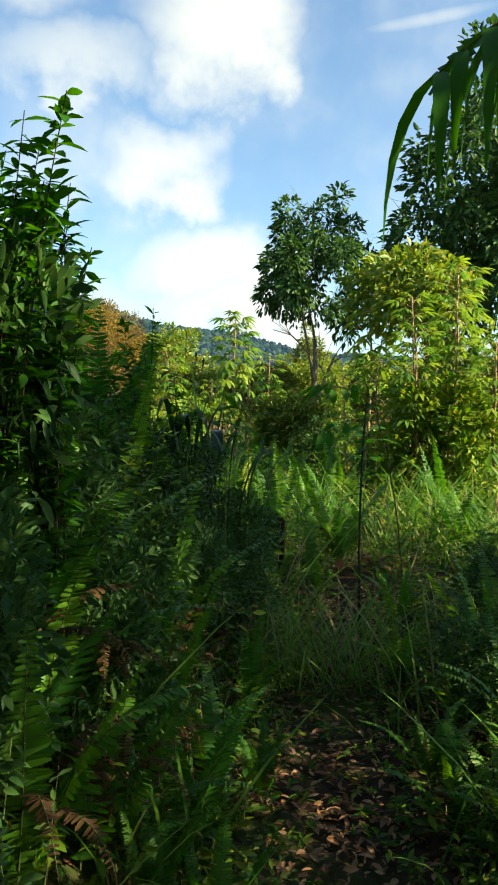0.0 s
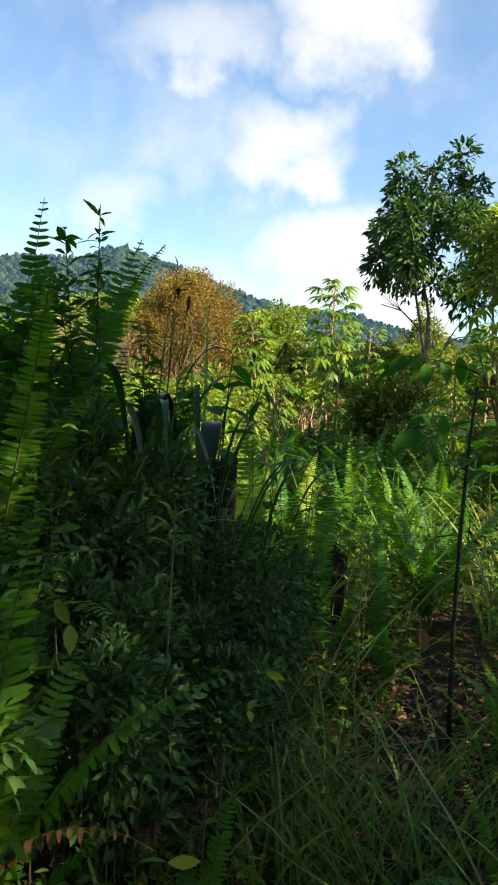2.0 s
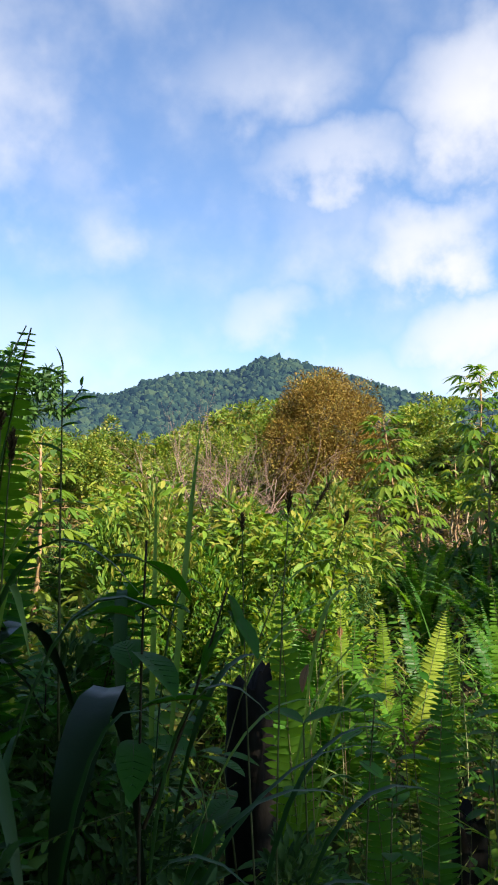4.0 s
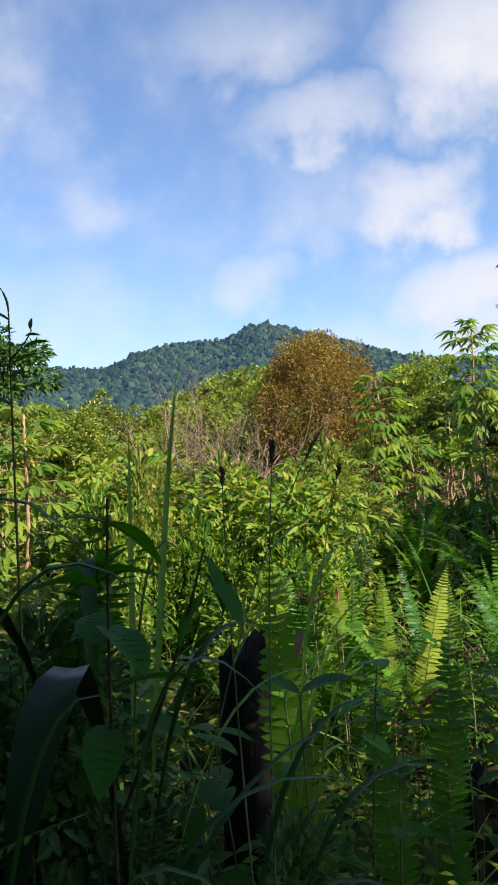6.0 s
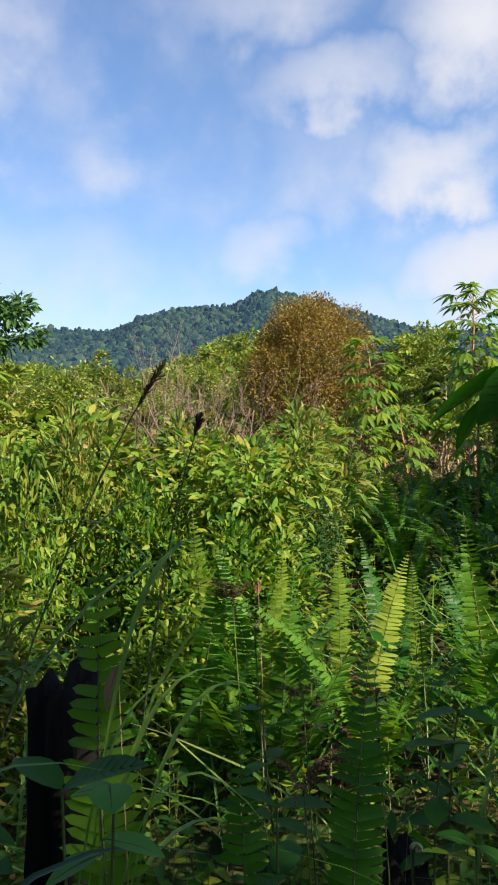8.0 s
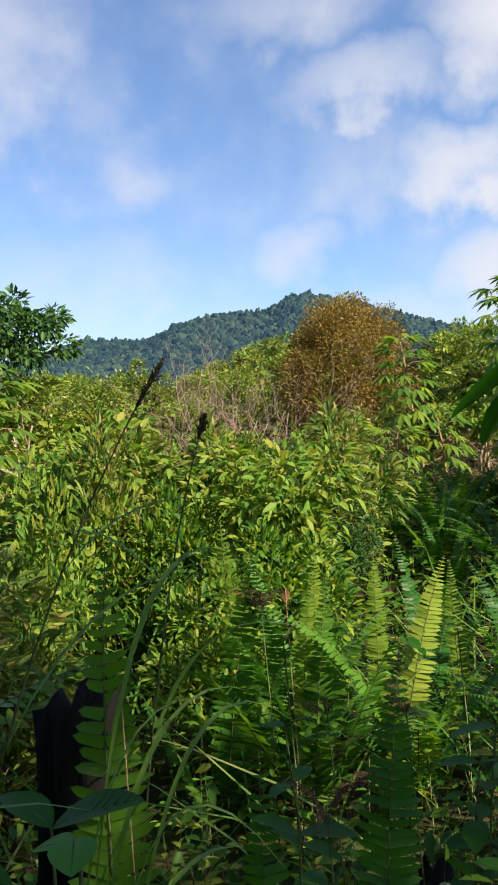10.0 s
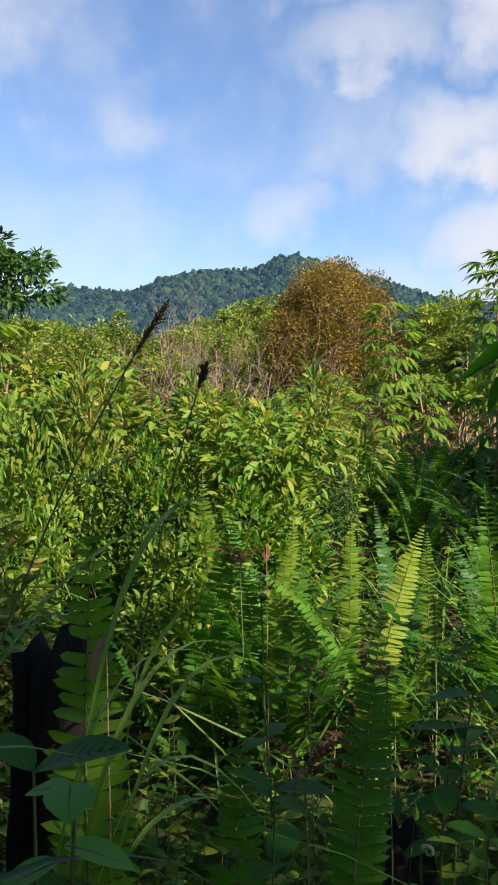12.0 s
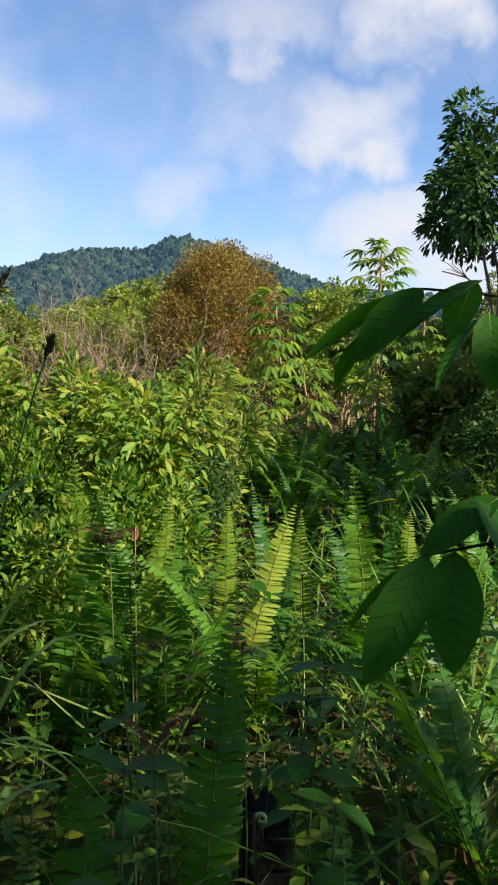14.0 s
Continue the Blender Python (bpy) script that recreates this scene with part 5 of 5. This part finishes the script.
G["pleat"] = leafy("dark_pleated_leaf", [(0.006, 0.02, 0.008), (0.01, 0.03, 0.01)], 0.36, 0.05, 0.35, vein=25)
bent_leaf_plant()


def leafy_shoot():
    t = thing("sapling", "slender leafy sapling shoot rising against the sky", "sapling")
    t.matrix_basis = Matrix.Translation((-0.06, 0, -0.04))
    x, y = -0.4, 4.98
    pts = curve((x, y, gz(x, y) - 0.03), (-0.38, 4.96, 1.4), (-0.33, 4.93, 2.06), 12)
    b = Build()
    stalk(b, pts, 0.005, 0.0015, "stem")
    part("stem", b, t)
    b = Build()
    stalk(b, curve((-0.335, 4.93, 1.98), (-0.31, 4.94, 2.0), (-0.295, 4.945, 2.03), 6), 0.002, 0.001, "stem_dark")
    part("twig", b, t)
    for a, e, w in (((-0.31, 4.94, 2.0), (-0.262, 4.95, 2.005), 0.013), ((-0.305, 4.94, 2.02), (-0.28, 4.95, 2.018), 0.011), ((-0.298, 4.945, 2.03), (-0.293, 4.945, 2.05), 0.009), ((-0.33, 4.93, 1.97), (-0.28, 4.94, 1.985), 0.012),
                    ((-0.335, 4.93, 1.95), (-0.3, 4.94, 1.955), 0.011), ((-0.33, 4.93, 2.06), (-0.34, 4.92, 2.11), 0.014), ((-0.33, 4.93, 2.05), (-0.38, 4.91, 2.07), 0.015), ((-0.34, 4.94, 1.9), (-0.4, 4.92, 1.92), 0.016),
                    ((-0.35, 4.95, 1.8), (-0.4, 4.98, 1.8), 0.018)):
        part("leaf", single_leaf(a, e, w, "glossy", 0.3, 0.25), t)


leafy_shoot()


# palm whose leaf hangs over the path
def palm():
    t = thing("palm", "young palm with long drooping dark leaflets over the path", "palm")
    x, y = 1.25, 1.75
    z = gz(x, y)
    b = Build()
    stalk(b, [(x, y, z - 0.05), (x, y, z + 0.7), (x - 0.02, y, z + 1.5)], 0.05, 0.03, "bark", 8)
    part("trunk", b, t)
    rng = np.random.default_rng(9)
    for a, tipx, tipy, tipz in ((0, 0.36, 1.5, 2.16), (1, 0.55, 1.0, 2.2), (2, 1.9, 1.2, 2.3), (3, 1.9, 2.4, 2.2), (4, 1.2, 2.6, 2.3), (5, 0.9, 0.7, 2.3)):
        pts = curve((x, y, z + 1.45), ((x + tipx) / 2 + 0.1, (y + tipy) / 2, 2.75), (tipx, tipy, tipz), 12)
        b = Build()
        stalk(b, pts, 0.008, 0.002, "stem")
        fr = part("frond", b, t)
        for i in range(3, 12):
            for side in (-1, 1, -0.6, 0.6):
                p = Vector(pts[i]) + (Vector(pts[i - 1]) - Vector(pts[i])) * (0.5 if abs(side) < 1 else 0)
                d = Vector(pts[i]) - Vector(pts[i - 1])
                s = d.cross(Vector((0, 0, 1))).normalized() * side
                L = rng.uniform(0.32, 0.46) * (1 if i < 10 else 0.8)
                e = p + s * L * 0.35 + d.normalized() * L * 0.25 + Vector((0, 0, -L * 0.75))
                c = p + s * L * 0.35 + d.normalized() * L * 0.2
                part("leaflet", strap(curve(p, c, e, 6), 0.032, 0.3, G["glossy"], 0.3), fr)


palm()


# climbing plant with lobed leaves overhead
def lobed_leaf(base, tip, width):
    base, tip = Vector(base), Vector(tip)
    L = (tip - base).length
    b = Build()
    n = 13
    vs, fs = [], []
    for i in range(n):
        y = i / (n - 1)
        env = math.sin(math.pi * min(1, 0.12 + 0.86 * y)) ** 0.7
        w = width / 2 / L * env * (1.0 if i % 2 == 0 else 0.42)
        vs += [(-w, y + 0.05 * w, 0.02 - 0.25 * y * y), (0, y, -0.25 * y * y), (w, y + 0.05 * w, 0.02 - 0.25 * y * y)]
    for i in range(n - 1):
        a = 3 * i
        fs += [(a, a + 1, a + 4, a + 3), (a + 1, a + 2, a + 5, a + 4)]
    M = frames_from(np.array([tuple(tip - base)]), np.array([0.4])) * L
    b.scatter((np.array(vs), fs), M, np.array([tuple(base)]), G["broad"])
    return b


def climber():
    t = thing("climbing_plant", "climber with deeply lobed green leaves on a branch", "plant")
    z = gz(1.05, 2.0)
    b = Build()
    stalk(b, curve((1.05, 2.0, z - 0.03), (1.0, 1.9, 1.7), (0.62, 1.72, 2.62), 10), 0.012, 0.005, "stem_dark")
    part("stem", b, t)
    for base, tip, w in (((0.50, 1.60, 2.29), (0.345, 1.57, 2.19), 0.1), ((0.52, 1.6, 2.37), (0.42, 1.55, 2.40), 0.1), ((0.6, 1.72, 2.55), (0.4, 1.7, 2.5), 0.1), ((0.66, 1.74, 2.4), (0.6, 1.6, 2.2), 0.1)):
        p = Build()
        stalk(p, [(0.68, 1.75, 2.3), tuple((Vector(base) + Vector((0.68, 1.75, 2.3))) / 2 + Vector((0, 0, 0.02))), base], 0.003, 0.002)
        part("petiole", p, t)
        part("leaf", lobed_leaf(base, tip, w), t)


climber()


# thin mossy sapling beside the grass
def mossy_pole():
    t = thing("sapling", "thin dark sapling stem wrapped in small creeper leaves", "sapling")
    x, y = 0.74, 5.22
    pts = curve((x, y, gz(x, y) - 0.03), (0.72, 5.2, 1.0), (0.78, 5.22, 1.62), 10)
    b = Build()
    stalk(b, pts, 0.011, 0.006, "stem_dark", 6)
    part("stem", b, t)
    rng = np.random.default_rng(3)
    n = 130
    k = rng.integers(0, 9, n)
    P = np.array(pts)
    pos = P[k] + (P[k + 1] - P[k]) * rng.uniform(0, 1, (n, 1))
    c = Build()
    c.scatter(LEAF, frames_from(rng.normal(0, 1, (n, 3)), rng.uniform(0, 6, n)) * (rng.uniform(0.012, 0.028, n))[:, None, None], pos, G["dark_tree"])
    part("creeper", c, t)
    for k in range(5):
        p = Vector(pts[9 - k])
        a = k * 2.2
        part("leaf", single_leaf(p, p + Vector((math.cos(a) * 0.12, math.sin(a) * 0.12, -0.03)), 0.06, "broad"), t)


mossy_pole()


# dead brown plant tufts
def dead_tuft(x, y, h, seed, size=0.45):
    rng = np.random.default_rng(seed)
    t = thing("withered_fern", "withered brown fern tuft hanging on its stalk", "fern", group="withered ferns")
    z = gz(x, y)
    b = Build()
    stalk(b, [(x, y, z - 0.02), (x + 0.01, y, z + h * 0.6), (x, y, z + h)], 0.0022, 0.0015, "stem")
    part("stem", b, t)
    for k in range(8):
        part("frond", FROND_DRY[k % 2], t, m=pose(x, y, z + h - 0.03, 0, 0, rng.uniform(0, 360)) @ pose(0, 0, 0, -rng.uniform(10, 50), 0, 0) @ Matrix.Scale(size * rng.uniform(0.7, 1.1), 4))


for i, (x, y, h, s) in enumerate(((0.13, 5.8, 0.9, 0.2), (0.06, 6.05, 0.97, 0.1), (0.2, 6.1, 0.95, 0.1), (-0.45, 2.35, 0.5, 0.5), (-0.6, 2.05, 0.55, 0.6), (-0.35, 2.2, 0.3, 0.5), (-0.5, 1.75, 0.3, 0.6), (0.85, 5.35, 0.35, 0.35), (-0.2, 3.3, 0.35, 0.4),
                                  (-0.15, 3.9, 0.3, 0.4), (-0.5, 7.1, 0.9, 0.3))):
    dead_tuft(x, y, h, 800 + i, s)


# fallen leaves
def litter():
    rng = np.random.default_rng(77)
    n = 5600
    y = rng.uniform(0.6, 6.2, n)
    x = path_x(y) + rng.normal(0, 0.5, n)
    a = rng.uniform(0, 6.28, n)
    d = np.stack([np.cos(a), np.sin(a), rng.normal(0, 0.25, n)], 1)
    b = Build()
    b.scatter(LEAF, frames_from(d, rng.normal(0, 0.4, n)) * rng.uniform(0.02, 0.06, n)[:, None, None], np.stack([x, y, ground_z(x, y) - 0.02 + rng.uniform(0, 0.03, n)], 1), G["dry"])
    tagged(new("leaf_litter", b.mesh("leaf_litter")), "scattered brown and reddish dry fallen leaves on the path", "leaf litter", kind="stuff")


litter()


def dry_leaf(x, y, up, size, a):
    t = thing("dry_leaf", "curled pinkish dry leaf caught on a stalk", "leaf", group="dry leaves")
    z = gz(x, y)
    b = Build()
    stalk(b, [(x, y, z - 0.02), (x, y, z + up)], 0.002, 0.001, "stem_tan", 4)
    part("stalk", b, t)
    part("blade", single_leaf((x, y, z + up), (x + 0.3 * size * math.cos(a), y + 0.3 * size * math.sin(a), z + up - size), size * 0.5, "dry"), t)


dry_leaf(0.63, 5.5, 0.38, 0.12, 1)
dry_leaf(-0.33, 6.9, 1.0, 0.05, 2)
dry_leaf(-0.1, 5.6, 1.15, 0.07, 4)


# young shoots, red-leaved plants, a curled fern crozier
def rosette(x, y, h, n, leaf, mat, label, seed, name="shoot", up=0.7):
    rng = np.random.default_rng(seed)
    t = thing(name, label, "plant", group=label.split()[0] + " shoots")
    z = gz(x, y)
    b = Build()
    stalk(b, [(x, y, z - 0.02), (x, y, z + h * 0.6), (x + 0.01, y, z + h)], 0.003, 0.002)
    part("stem", b, t)
    for k in range(n):
        a = k * 2.4 + rng.uniform(-0.3, 0.3)
        p = Vector((x, y, z + h - 0.015 * k))
        e = p + Vector((math.cos(a), math.sin(a), up * rng.uniform(0.2, 1.0))) * leaf * rng.uniform(0.7, 1.1)
        part("leaf", single_leaf(p, e, leaf * 0.26, mat, 0, 0.3), t)


G["red"] = leafy("red_leaf", [(0.06, 0.008, 0.01), (0.11, 0.018, 0.016)], 0.5, 0.3, 0.2)
rosette(-0.12, 3.84, 1.16, 9, 0.06, "yellow", "yellow-green young shoot with narrow leaves in the shade", 1)
rosette(-0.35, 3.58, 0.6, 9, 0.09, "yellow", "yellow-green young shoot with narrow leaves in the shade", 2)
rosette(-0.22, 3.72, 0.62, 12, 0.035, "red", "red-leaved small plant among dark weeds", 3, "red_plant")
rosette(0.02, 3.85, 0.55, 10, 0.03, "red", "red-leaved small plant among dark weeds", 4, "red_plant")
rosette(0.0, 3.75, 0.5, 12, 0.03, "red", "red-leaved small plant among dark weeds", 5, "red_plant")


def crozier(x, y, h, seed):
    t = thing("fern_crozier", "pale fuzzy young fern crozier with coiled tip", "fern", group="fern croziers")
    z = gz(x, y)
    b = Build()
    pts = [(x, y, z - 0.02), (x + 0.01, y, z + h * 0.5), (x, y, z + h)]
    for k in range(12):
        a = k * 0.65
        r = 0.008 * (1 - k / 14)
        pts.append((x + 0.008 - r * math.cos(a), y, z + h + r * math.sin(a)))
    b.tube(pts, [0.0028, 0.0026, 0.0024] + [0.003 - 0.00015 * k for k in range(12)], G["stem_pale"], 6)
    part("stalk", b, t)


G["stem_pale"] = barky("pale_fuzzy_stem", (0.14, 0.17, 0.07), (0.3, 0.32, 0.17), 90)
for x, y, h in ((0.35, 5.55, 0.95), (0.12, 7.3, 0.75), (0.42, 7.5, 0.8), (-0.35, 6.9, 0.85), (0.6, 7.0, 0.8)):
    crozier(x, y, h, 1)
